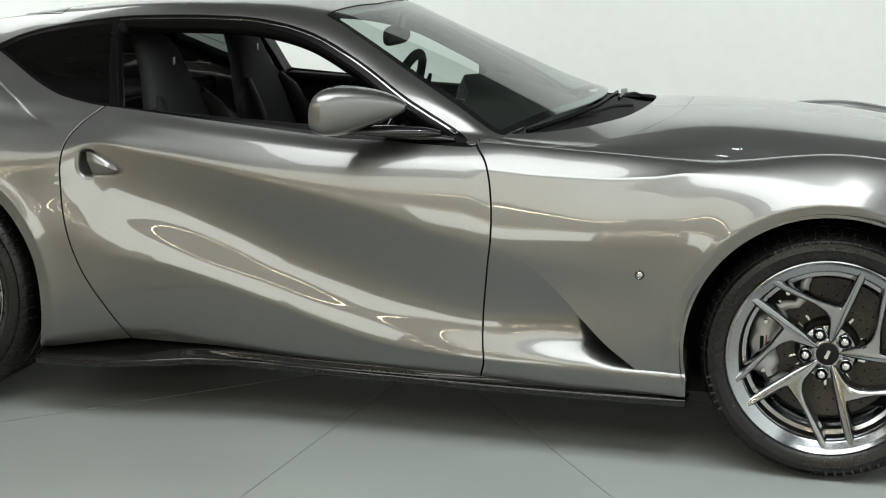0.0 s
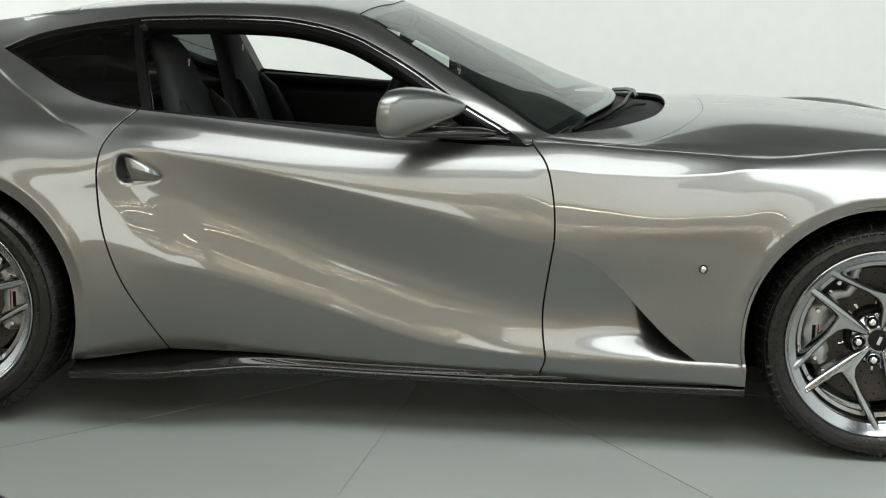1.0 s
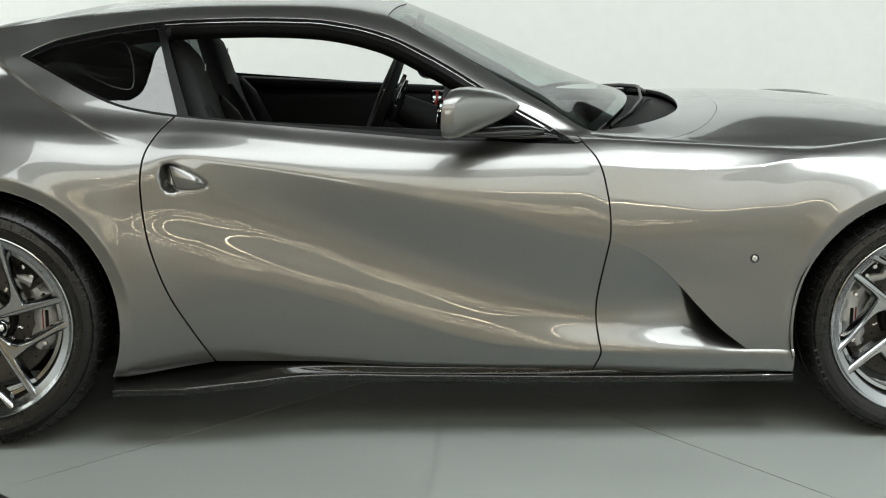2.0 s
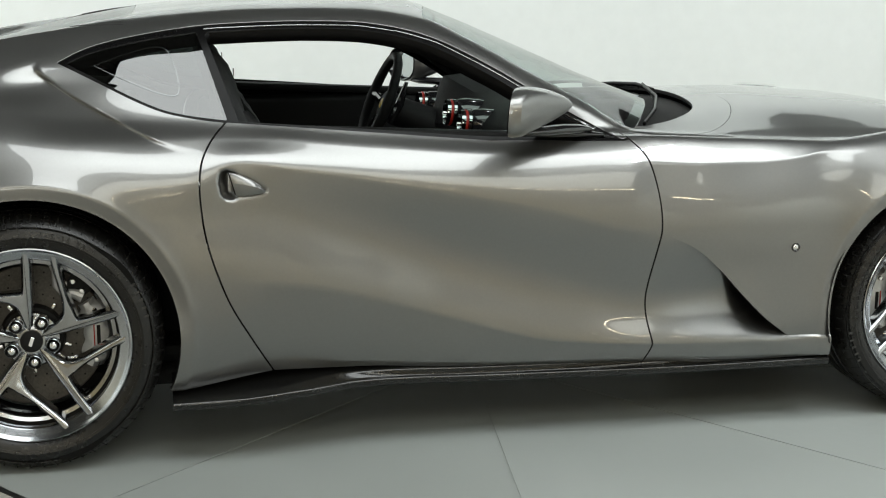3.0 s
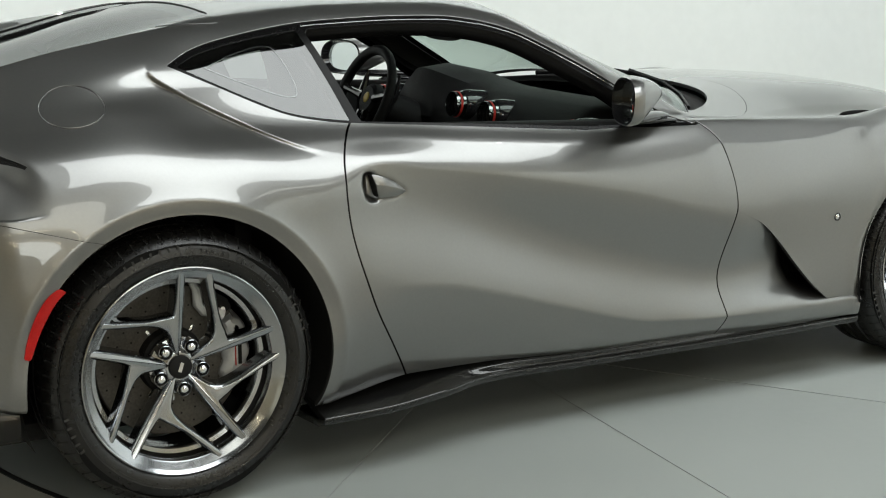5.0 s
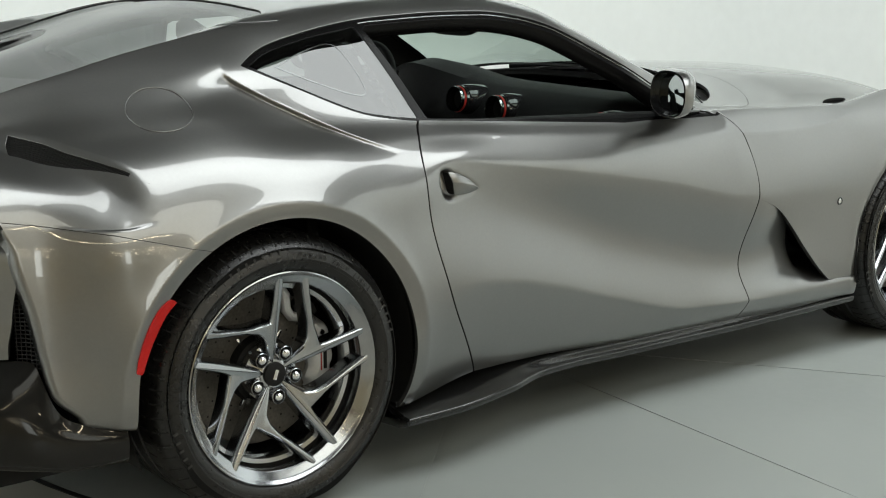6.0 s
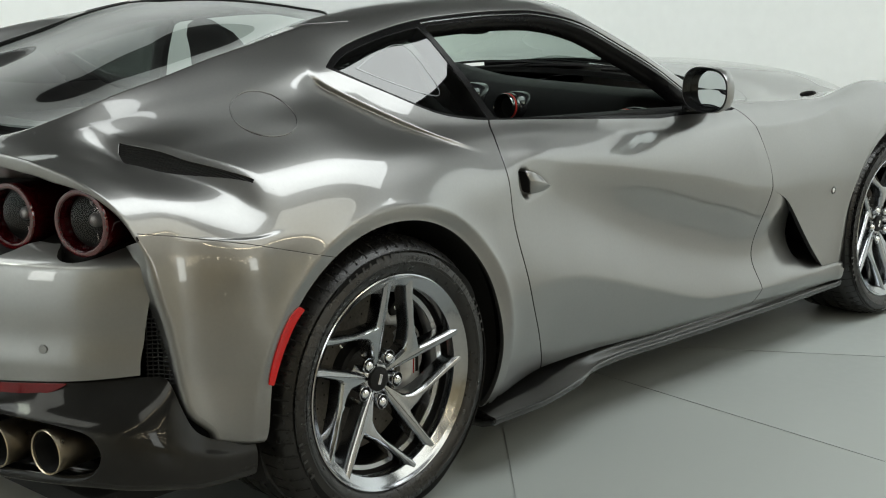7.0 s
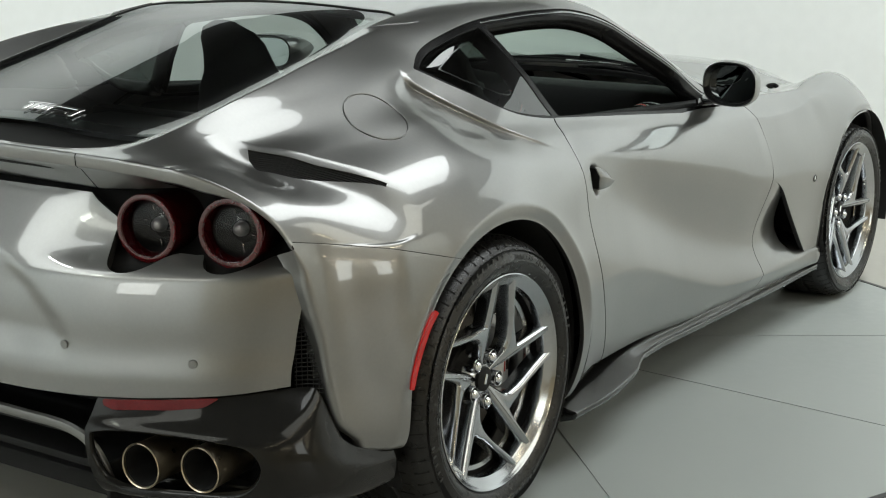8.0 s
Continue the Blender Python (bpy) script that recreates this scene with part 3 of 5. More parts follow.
ARCH_F, ARCH_R = arch(1.36, .347, .385), arch(-1.36, .360, .402)
tail_cut = lambda s: TAIL_EDGE(s.p[:, 2]) - s.p[:, 0]
sill_cut = lambda s: np.interp(s.p[:, 0], [q[0] for q in SILL_LINE[::-1]], [q[1] for q in SILL_LINE[::-1]]) - s.p[:, 2]
DOOR_POLY = np.vstack([DOOR_FRONT, BELT, DOOR_REAR, [(-.70, .14)]])
AHEAD = np.vstack([[(3, .05)], DOOR_FRONT, [(.33, .90), (.33, 1.5), (3, 1.5)]])

car = new("sports_car")
tagged(car, "grey metallic two-door sports coupe parked on a turntable", "car")

base = skin(1.2, -2.3)
upper = base.inside([tail_cut])


def both(sheet, name, mat, label="", rim=0.014):
    """The same panel on the right and on the left flank."""
    return [s.build(name, mat, car, label, rim) for s in (sheet, sheet.mirrored())]


def whole(sheet, name, mat, label="", rim=0.014):
    return sheet.joined(sheet.mirrored()).build(name, mat, car, label, rim)


def renormal(s):
    """Normals worked out anew from the triangles."""
    a, b, c = s.p[s.t[:, 0]], s.p[s.t[:, 1]], s.p[s.t[:, 2]]
    fn = np.cross(b - a, c - a)
    n = np.zeros_like(s.p)
    for k in range(3):
        np.add.at(n, s.t[:, k], fn)
    s.n = n / np.maximum(np.linalg.norm(n, axis=1, keepdims=True), 1e-12)
    return s


def panel(sheet, *fields):
    return sheet.inside(fields)


not_under = flip(field_row(.8))
seam = lambda s: np.interp(s.p[:, 0], [-2.03, -2.008, -1.78, -1.56, -1.42], [.813, .813, .769, .709, .662]) - s.p[:, 2]
CAP = np.array((-1.552, -.712, 1.014))
cap_far = lambda s: np.linalg.norm(s.p - CAP, axis=1)
rows_between = lambda f, a, b: (lambda s: np.maximum(f(s), np.maximum(a - s.v, s.v - b) * .05))

# door skins
DOORS = both(panel(base, field_side(DOOR_POLY, GAP), field_row(6.6), not_under, sill_cut), "door", PAINT, "grey metallic door skin with a deep flank crease")

# roof, pillars and rear quarter panels
rest = panel(upper, not_under, sill_cut, ARCH_R, lambda s: s.p[:, 0] - .46)
rest = rest.outside(rows_between(field_side(DOOR_POLY, -GAP), 0, 6.6))
rest = rest.outside(rows_between(field_side(ROOF_STRIP), 5.7, 9.2))
rest = rest.outside(rows_between(field_plan(WINDSCREEN, -.002), 8.2, 20))
rest = rest.outside(rows_between(field_plan(COWL, -.002), 7.5, 20))
rest = rest.outside(rows_between(field_plan(REAR_GLASS, -.002), 8.2, 20))
rest = rest.outside(rows_between(field_plan(REAR_TROUGH, -.002), 8.2, 20))
rest = rest.outside(rows_between(field_side(AHEAD, -.0005), 0, 7.6))
rest = rest.outside(rows_between(field_plan(SLIT), 4.3, 7.6))
flank_low = lambda s: np.interp(s.p[:, 0], [-1.984, -1.944, -1.914, -1.884, -1.844, -1.775, -1.6], [.43, .40, .368, .343, .325, .312, .300]) - s.p[:, 2]
bumper_side = panel(rest, lambda s: s.p[:, 0] + 1.36, lambda s: .0012 - seam(s), flank_low)
rest = rest.outside(lambda s: np.maximum(s.p[:, 0] + 1.36, -.0012 - seam(s)))
shell, flap = rest.split(.0822 - cap_far(rest))[0], rest.split(cap_far(rest) - .0778)[0]
whole(shell, "body_shell", PAINT, "grey metallic roof, pillars and rear quarter panels")
# A bead added along the flap's gap shapes the glint on its edge.
rim_line = rest.split(cap_far(rest) - .0802)[0]
rim_line = (rim_line.p + rim_line.n * .0012)[np.abs(cap_far(rim_line) - .0802) < 5e-5]
rim_line = rim_line[np.argsort(np.arctan2(rim_line[:, 2] - CAP[2], rim_line[:, 0] - CAP[0]))][::3]
part("flap_glint_bead", tube([Vector(q) for q in rim_line], .0017, 8, 1.0, True), PAINT, car, "slim bead added round the fuel flap to catch a glint")
flap.build("fuel_flap", PAINT, car, "round flush fuel flap", .006)
flank_edge = lambda s: TAIL_EDGE(s.p[:, 2]) + .016 * smoothstep(.81, .74, s.p[:, 2]) - s.p[:, 0]
bumper_side = panel(bumper_side, flank_edge)
both(bumper_side, "rear_bumper_side", PAINT, "grey metallic rear bumper flank")
on_edge = np.where((np.abs(flank_edge(bumper_side)) < 2e-5) & (bumper_side.p[:, 2] < .80))[0]
on_edge = on_edge[np.argsort(bumper_side.p[on_edge, 2])]
edge_z = np.linspace(bumper_side.p[on_edge[0], 2], bumper_side.p[on_edge[-1], 2], 60)
edge_p = np.column_stack([np.interp(edge_z, bumper_side.p[on_edge, 2], bumper_side.p[on_edge, k]) for k in range(3)])
edge_n = np.column_stack([np.interp(edge_z, bumper_side.p[on_edge, 2], bumper_side.n[on_edge, k]) for k in range(3)])
edge_t = np.cross(np.gradient(edge_p, axis=0), edge_n)
edge_t /= np.linalg.norm(edge_t, axis=1, keepdims=True)
edge_t *= -np.sign(edge_t[:, :1])
grow = (.35 + .65 * smoothstep(.80, .72, edge_z))[:, None]
fold = np.stack([edge_p + (edge_t * .018 * math.sin(a) - edge_n * .018 * (1 - math.cos(a))) * grow for a in np.linspace(0, math.pi / 2, 9)] + [edge_p + edge_t * .018 * grow - edge_n * d for d in (.026, .05)])
i = np.arange(fold.shape[0] * fold.shape[1]).reshape(fold.shape[:2])
a, b, c, d = i[:-1, :-1].ravel(), i[:-1, 1:].ravel(), i[1:, 1:].ravel(), i[1:, :-1].ravel()
fold = fold.reshape(-1, 3)
flange = renormal(Sheet(fold, fold * 0, np.zeros(len(fold)), np.vstack([np.column_stack([a, c, b]), np.column_stack([a, d, c])])))
if np.mean(np.sum(flange.n[:60] * edge_n, axis=1)) < 0:
    flange = renormal(Sheet(flange.p, flange.n, flange.v, flange.t[:, ::-1]))
both(flange, "bumper_flange", PAINT, "rounded rear edge of the bumper flank", 0)

# black window surrounds, quarter glass, windscreen, rear glass
strip = panel(base, rows_between(field_side(ROOF_STRIP, .001), 5.7, 9.2))
surround = strip.outside(field_side(DOOR_GLASS, 0)).outside(field_side(QUARTER_GLASS, 0))
both(surround.moved(-.004), "window_surround", RUBBER_SEAL, "black rubber and gloss window surround", .055)
# A polished strip paints the highlight that runs along the roof rail.
rail_far = lambda s: distance(s.p[:, 0], s.p[:, 2], ROOF_STRIP[2:48], False)
both(panel(strip, lambda s: np.abs(rail_far(s) - .0085) - .0016, lambda s: -.86 - s.p[:, 0]).moved(-.0015), "rail_highlight", CHROME_DARK, "thin polished strip painting the roof rail's highlight above the side windows", .004)
both(panel(strip, field_side(QUARTER_GLASS, .001)).moved(-.006), "quarter_window", GLASS_DARK, "dark tinted rear quarter window", 0)
ANTENNA = curve([(-1.175, 1.092), (-1.07, 1.128), (-.985, 1.142), (-.962, 1.128), (-.935, 1.035), (-.942, 1.012), (-.975, 1.012), (-1.10, 1.058), (-1.175, 1.092)], 60)
both(panel(strip, lambda s: distance(s.p[:, 0], s.p[:, 2], ANTENNA), lambda s: -.0026 - distance(s.p[:, 0], s.p[:, 2], ANTENNA)).moved(-.0053), "window_aerial", AERIAL, "pale printed aerial loop on the quarter window", 0)
for g in [whole(panel(base, rows_between(field_plan(WINDSCREEN, .001), 8.2, 20)).moved(-.003), "windscreen", GLASS, "green-tinted laminated windscreen", 0),
          whole(panel(upper, rows_between(field_plan(REAR_GLASS, .001), 8.2, 20)).moved(-.004), "rear_window", GLASS_REAR, "dark tinted sloping rear window", 0)]:
    g.visible_shadow = False
# black ceramic borders just under the glass
both(panel(base, rows_between(field_plan(WINDSCREEN, .001), 8.2, 20)).outside(field_plan(WINDSCREEN, .035)).moved(-.008), "windscreen_border", BLACK_GLOSS, "", 0)
both(panel(upper, rows_between(field_plan(REAR_GLASS, .001), 8.2, 20)).outside(field_plan(REAR_GLASS, .05)).moved(-.009), "rear_window_border", BLACK_GLOSS, "", 0)
whole(panel(skin(1.2, .3), rows_between(field_plan(COWL, -.004), 7.0, 20)).moved(-.026), "windscreen_cowl", BLACK_MATT, "black plastic scuttle panel under the wipers", .02)
whole(panel(upper, rows_between(field_plan(REAR_TROUGH, -.012), 8, 20)).moved(-.025), "rear_scuttle", BLACK_MATT, "black trough below the rear window", .02)

# front wings, bonnet
front = skin(2.3, .2, wing=True)
VENT_POLY = np.vstack([VENT_EDGE, [(1.02, .247), (1.02, .05), (.2, .05), (.2, .600)]])
bonnet_side = lambda s: BONNET_EDGE(s.p[:, 0]) + s.p[:, 1]
wing = panel(front, field_side(AHEAD, GAP), not_under, ARCH_F, sill_cut, lambda s: bonnet_side(s) + .0015 - 9 * (s.v < 4))
wing = wing.outside(field_side(VENT_POLY, -.001)).outside(rows_between(field_plan(COWL, -.002), 6.9, 20))
both(wing, "front_wing", PAINT, "grey metallic front wing with a raised crest", .018)
bonnet = panel(front, lambda s: .0015 - bonnet_side(s) + 9 * (s.v < 5), lambda s: .40 - s.p[:, 0])
bonnet = bonnet.outside(rows_between(field_plan(COWL, -.002), 6.4, 20)).outside(rows_between(field_plan(WINDSCREEN, -.01), 6.4, 20))
bonnet = bonnet.outside(field_plan(BONNET_SLOT))
scuttle_paint, bonnet = bonnet.inside([rows_between(field_plan(BONNET_REAR, .0014), 6.2, 20)]), bonnet.outside(rows_between(field_plan(BONNET_REAR, -.0014), 6.2, 20))
whole(scuttle_paint, "scuttle_panel", PAINT, "grey metallic scuttle panel", .012)
whole(bonnet, "bonnet", PAINT, "long grey metallic bonnet", .018)

both(panel(front, rows_between(field_plan(BONNET_SLOT, -.012), 5.5, 11)).moved(-.028), "bonnet_outlet", BLACK_MATT, "black bonnet air outlet", .02)

# air outlet behind the front wheel: the door's scoop runs on under the wing
vent = panel(skin(1.0, .3), field_side(AHEAD, GAP), flip(field_row(.8)), sill_cut, ARCH_F, lambda s: s.p[:, 0] - .985)
vent = panel(vent, lambda s: s.p[:, 2] - np.interp(s.p[:, 0], [.40, .44, .6, .75, .87, 1.0], [.60, .62, .64, .52, .36, .30]))
dz = smoothstep(.262, .34, vent.p[:, 2])
bend = .655 + .35 * (.42 - np.clip(vent.p[:, 2], .27, .56))
vent.p[:, 1] += .15 * (smoothstep(0, .16, vent.p[:, 0] - bend) * .85 + .15 * smoothstep(.44, .8, vent.p[:, 0])) * dz - .010 * smoothstep(.4, .7, vent.p[:, 0]) * (1 - dz)
both(renormal(vent), "side_air_outlet", PAINT, "recessed side air outlet with a painted ledge", .03)

# slit behind the haunch, with fins
both(panel(upper, rows_between(field_plan(SLIT, -.012), 4, 7.8)).moved(-.018), "outlet_mesh", BLACK_MATT, "black backing of the deck outlet", .0)
across = lambda s: (s.p[:, 0] + 1.888) * -.788 + (-s.p[:, 1] - .612) * .616
for k in range(14):
    c0 = .002 + .0034 * k
    fin = panel(upper, rows_between(field_plan(SLIT, -.003), 4, 7.8), lambda s: across(s) - c0 - .0007, lambda s: c0 - .0007 - across(s))
    if len(fin.t):
        both(fin.moved(-.004), "outlet_fin", BLACK_MATT, "", .010)

# small bright trim between the rear window and the roof
TRIM = np.array([(-1.085, .452), (-1.17, .456), (-1.25, .461), (-1.21, .480), (-1.15, .500), (-1.085, .512)])
both(panel(upper, rows_between(field_plan(TRIM), 7, 20)).moved(.002), "rear_window_trim", PAINT, "dark polished trim beside the rear window", .004)

# raised lip along the deck outlet's front edge
LIP_LINE = np.array([(-1.894, .602), (-1.888, .612), (-1.80, .735), (-1.735, .812), (-1.698, .851), (-1.672, .876)])
lip_far = lambda s: distance(s.p[:, 0], -s.p[:, 1], LIP_LINE, False)
lip = panel(upper, rows_between(lambda s: lip_far(s) - .008, 4.0, 8.0))
both(lip.moved(.0055 * (1 - (lip_far(lip) / .0082) ** 2)), "outlet_lip", PAINT, "raised painted lip of the deck outlet", .006)

def loft(sections, cap=True):
    """A skin over rings of points, all of the same count."""
    bm = bmesh.new()
    rings = [[bm.verts.new(p) for p in s] for s in sections]
    n = len(rings[0])
    for p, q in zip(rings, rings[1:]):
        for i in range(n):
            bm.faces.new((p[i], p[(i + 1) % n], q[(i + 1) % n], q[i]))
    if cap:
        bm.faces.new(rings[0][::-1])
        bm.faces.new(rings[-1])
    bmesh.ops.recalc_face_normals(bm, faces=bm.faces)
    return bm


def ring_x(x, y, z, hy, hz, power=2.5, n=32, lean=0.0, sweep=0.0):
    """A rounded outline across the car's length."""
    out = []
    for k in range(n):
        a = 2 * math.pi * k / n
        c, s = math.cos(a), math.sin(a)
        out.append((x + lean * s * hz + sweep * math.copysign(abs(c) ** (2 / power), c) * hy, y + hy * math.copysign(abs(c) ** (2 / power), c), z + hz * math.copysign(abs(s) ** (2 / power), s)))
    return out


# ---- rear end ----
FACE = spline_table([0, .29, .43, .512, .614, .685, .725, .778, .822, .855, .92], [-2.300, -2.285, -2.260, -2.232, -2.184, -2.144, -2.116, -2.068, -2.015, -1.968, -1.88])


def RECESS(w, z):
    """The shallow number plate recess, whose edge fades out below."""
    edge = np.interp(z, [.50, .56, .60, .64, .70, .76, .90], [.445, .440, .430, .410, .345, .25, .1])
    return .014 * smoothstep(.012, -.05, w - edge) * smoothstep(.55, .62, z) * smoothstep(.79, .70, z)


def fascia_x(w, z):
    """Where the rear bumper's face lies at a half width and height: upright, then leaning in above the shelf."""
    z = np.asarray(z, float)
    near = smoothstep(.24, .53, np.abs(w))
    above = np.log1p(np.exp((z - .750) / .006)) * .006
    return FACE(np.abs(w)) + .9 * above * (1 - near) + near * .125 * (1 - np.exp(-above / .038)) - .014 * np.exp(-((np.maximum(z, .520) - .520) / .05) ** 2) + 1.3 * np.clip(z - .61, 0, .14) ** 2 + RECESS(np.abs(w), z) + .13 * np.maximum(.74 - z, 0) * smoothstep(.74, .85, np.abs(w))


def fascia(w0, w1, z0, z1, nw=60, nz=50, push=0.0):
    ws, zs = np.linspace(w0, w1, nw), np.linspace(z0, z1, nz)
    w, z = np.meshgrid(ws, zs)
    x = fascia_x(w, z) + push
    p = np.stack([x, -w, z], -1).reshape(-1, 3)
    i = np.arange(nw * nz).reshape(nz, nw)
    a, b, c, d = i[:-1, :-1].ravel(), i[:-1, 1:].ravel(), i[1:, 1:].ravel(), i[1:, :-1].ravel()
    t = np.vstack([np.column_stack([a, c, d]), np.column_stack([a, b, c])])
    return renormal(Sheet(p, p * 0, z.ravel(), t))


LIP_W = [0, .3, .433, .55, .65, .72, .78, .815, .836]
LIP_X, LIP_Z = spline_table(LIP_W, [-2.198, -2.190, -2.180, -2.156, -2.122, -2.087, -2.047, -2.022, -2.009]), spline_table(LIP_W, [.986, .985, .980, .972, .955, .930, .888, .845, .812])
field_rear = lambda poly: (lambda s: distance(np.abs(s.p[:, 1]), s.p[:, 2], poly))
round_lamp = lambda w, z, a0, a1: [(w - .006 + .073 * math.cos(radians(a)), z - .010 + .073 * math.sin(radians(a))) for a in range(a0, a1, 12)]
LAMP_BAY = np.array([(.330, .935), (.352, .904), (.395, .872), (.445, .842)] + round_lamp(.532, .826, 165, 325) + [(.600, .778), (.640, .775)] + round_lamp(.716, .828, 215, 325) + [(.790, .770), (.850, .757), (.95, .76), (.95, 1.0), (.39, 1.0)])
under_deck = lambda s: s.p[:, 2] - (LIP_Z(np.abs(s.p[:, 1])) - np.interp(np.abs(s.p[:, 1]), [0, .45, .70, .85], [.096, .096, .07, .045]))
full = fascia(-.882, .882, .478, .96, 160, 110).inside([under_deck, lambda s: np.abs(s.p[:, 1]) - np.interp(s.p[:, 2], [.48, .60, .68, .75], [.818, .826, .836, .846]), lambda s: np.interp(np.abs(s.p[:, 1]), [.49, .585, .70, .78, .85], [.485, .487, .493, .498, .502]) - s.p[:, 2]])
full.outside(field_rear(LAMP_BAY)).build("rear_bumper", PAINT, car, "smooth grey metallic rear bumper with a shelf under the lamps", .03)
fascia(-.84, .84, .70, .96, 100, 40, .075).inside([lambda s: s.p[:, 2] - (LIP_Z(np.abs(s.p[:, 1])) - .02)]).build("lamp_bay", DARK_VOID, car, "black recess behind the tail lamps", 0)


# the deck's rear edge, across the car
at_edge = upper.p[(np.abs(tail_cut(upper)) < 1e-5) & (upper.p[:, 2] > .805)]
at_edge = at_edge[np.argsort(-at_edge[:, 1])][::-1] if at_edge[0, 1] > 0 else at_edge[np.argsort(-at_edge[:, 1])]
EDGE_W = np.linspace(0, float(np.max(-at_edge[:, 1])), 90)
EDGE_X, EDGE_Z = np.interp(EDGE_W, -at_edge[:, 1], at_edge[:, 0]), np.interp(EDGE_W, -at_edge[:, 1], at_edge[:, 2])


def spoiler(w0, w1, name, label):
    """A strip that folds down from the deck's edge."""
    ws = np.linspace(w0, w1, 60)
    x, z = np.interp(ws, EDGE_W, EDGE_X), np.interp(ws, EDGE_W, EDGE_Z)
    k = np.clip((.83 - ws) / .15, .5, 1)
    under = np.interp(ws, [.42, .52, .60, .836], [1, .75, .35, .2])
    p = np.stack([np.column_stack([x + dx, -ws, z + (max(dz, -.035) + (min(dz, -.035) + .035) * under) * k]) for dx, dz in ((.0012, .0), (-.0020, -.0006), (-.0045, -.003), (-.0055, -.007), (-.004, -.026), (.001, -.031), (.010, -.035), (.050, -.078), (.054, -.082), (.090, -.084))])
    i = np.arange(p.shape[0] * p.shape[1]).reshape(p.shape[:2])
    a, b, c, d = i[:-1, :-1].ravel(), i[:-1, 1:].ravel(), i[1:, 1:].ravel(), i[1:, :-1].ravel()
    q = p.reshape(-1, 3)
    s = renormal(Sheet(q, q * 0, np.zeros(len(q)), np.vstack([np.column_stack([a, c, b]), np.column_stack([a, d, c])])))
    if w0 == 0:
        whole(s, name, PAINT, label, 0)
    else:
        both(s, name, PAINT, label, 0)


spoiler(0, .3995, "boot_lip", "grey metallic boot lid lip")
spoiler(.4025, .836, "rear_wing_lip", "grey metallic lip that sweeps round the tail lamps")


# tail lamps
def tail_lamp(w, z, x, yaw):
    m = pose(x, -w, z, 0, 0, yaw) @ pose(0, 0, 0, 0, 0, -90) @ Matrix.Diagonal((1.13, 1, 1.13, 1))
    ring = part("tail_lamp", lathe([(.030, .16), (.058, .15), (.062, .03), (.0645, .016), (.0645, .002), (.0630, -.0030), (.0605, -.0046), (.0560, -.0040), (.0538, -.0020), (.0530, .004), (.0505, .030)], 64, m), LAMP_RED, car, "round dark red tail lamp with a clear centre")
    part("lamp_edge", lathe([(.0640, .001), (.0653, -.0005), (.0640, -.0040), (.0600, -.0052), (.0560, -.0046)], 64, m), LAMP_RIM, ring)
    part("lamp_reflector", lathe([(.0, .052), (.014, .054), (.016, .060), (.028, .062), (.040, .052), (.0505, .028)], 48, m), LAMP_CORE, ring, "dark glossy reflector bowl")
    part("lamp_projector", lathe([(.0, .030), (.006, .031), (.011, .035), (.0135, .042), (.0145, .060)], 32, m), LAMP_GLASS, ring, "clear projector lens")
    for k in range(6):
        a = 2 * math.pi * k / 6 + .3
        part("lamp_fin", box(0, .044, 0, .010 + .006 * (k % 2), .010, .0012, .0004, 1, m @ Matrix.Rotation(a, 4, "Y") @ pose(.031 + .003 * (k % 3), 0, 0)), CHROME, ring)
    lens = part("lamp_lens", lathe([(.0, .001), (.014, .0016), (.027, .0040), (.040, .0082), (.0528, .0150)], 48, m), LENS, ring)
    lens.visible_shadow = False
    return ring


for side in (1, -1):
    for w, z, x, yaw in ((.532, .826, -2.122, 10), (.716, .828, -2.066, 14)):
        tail_lamp(w * side, z, x, yaw * side)


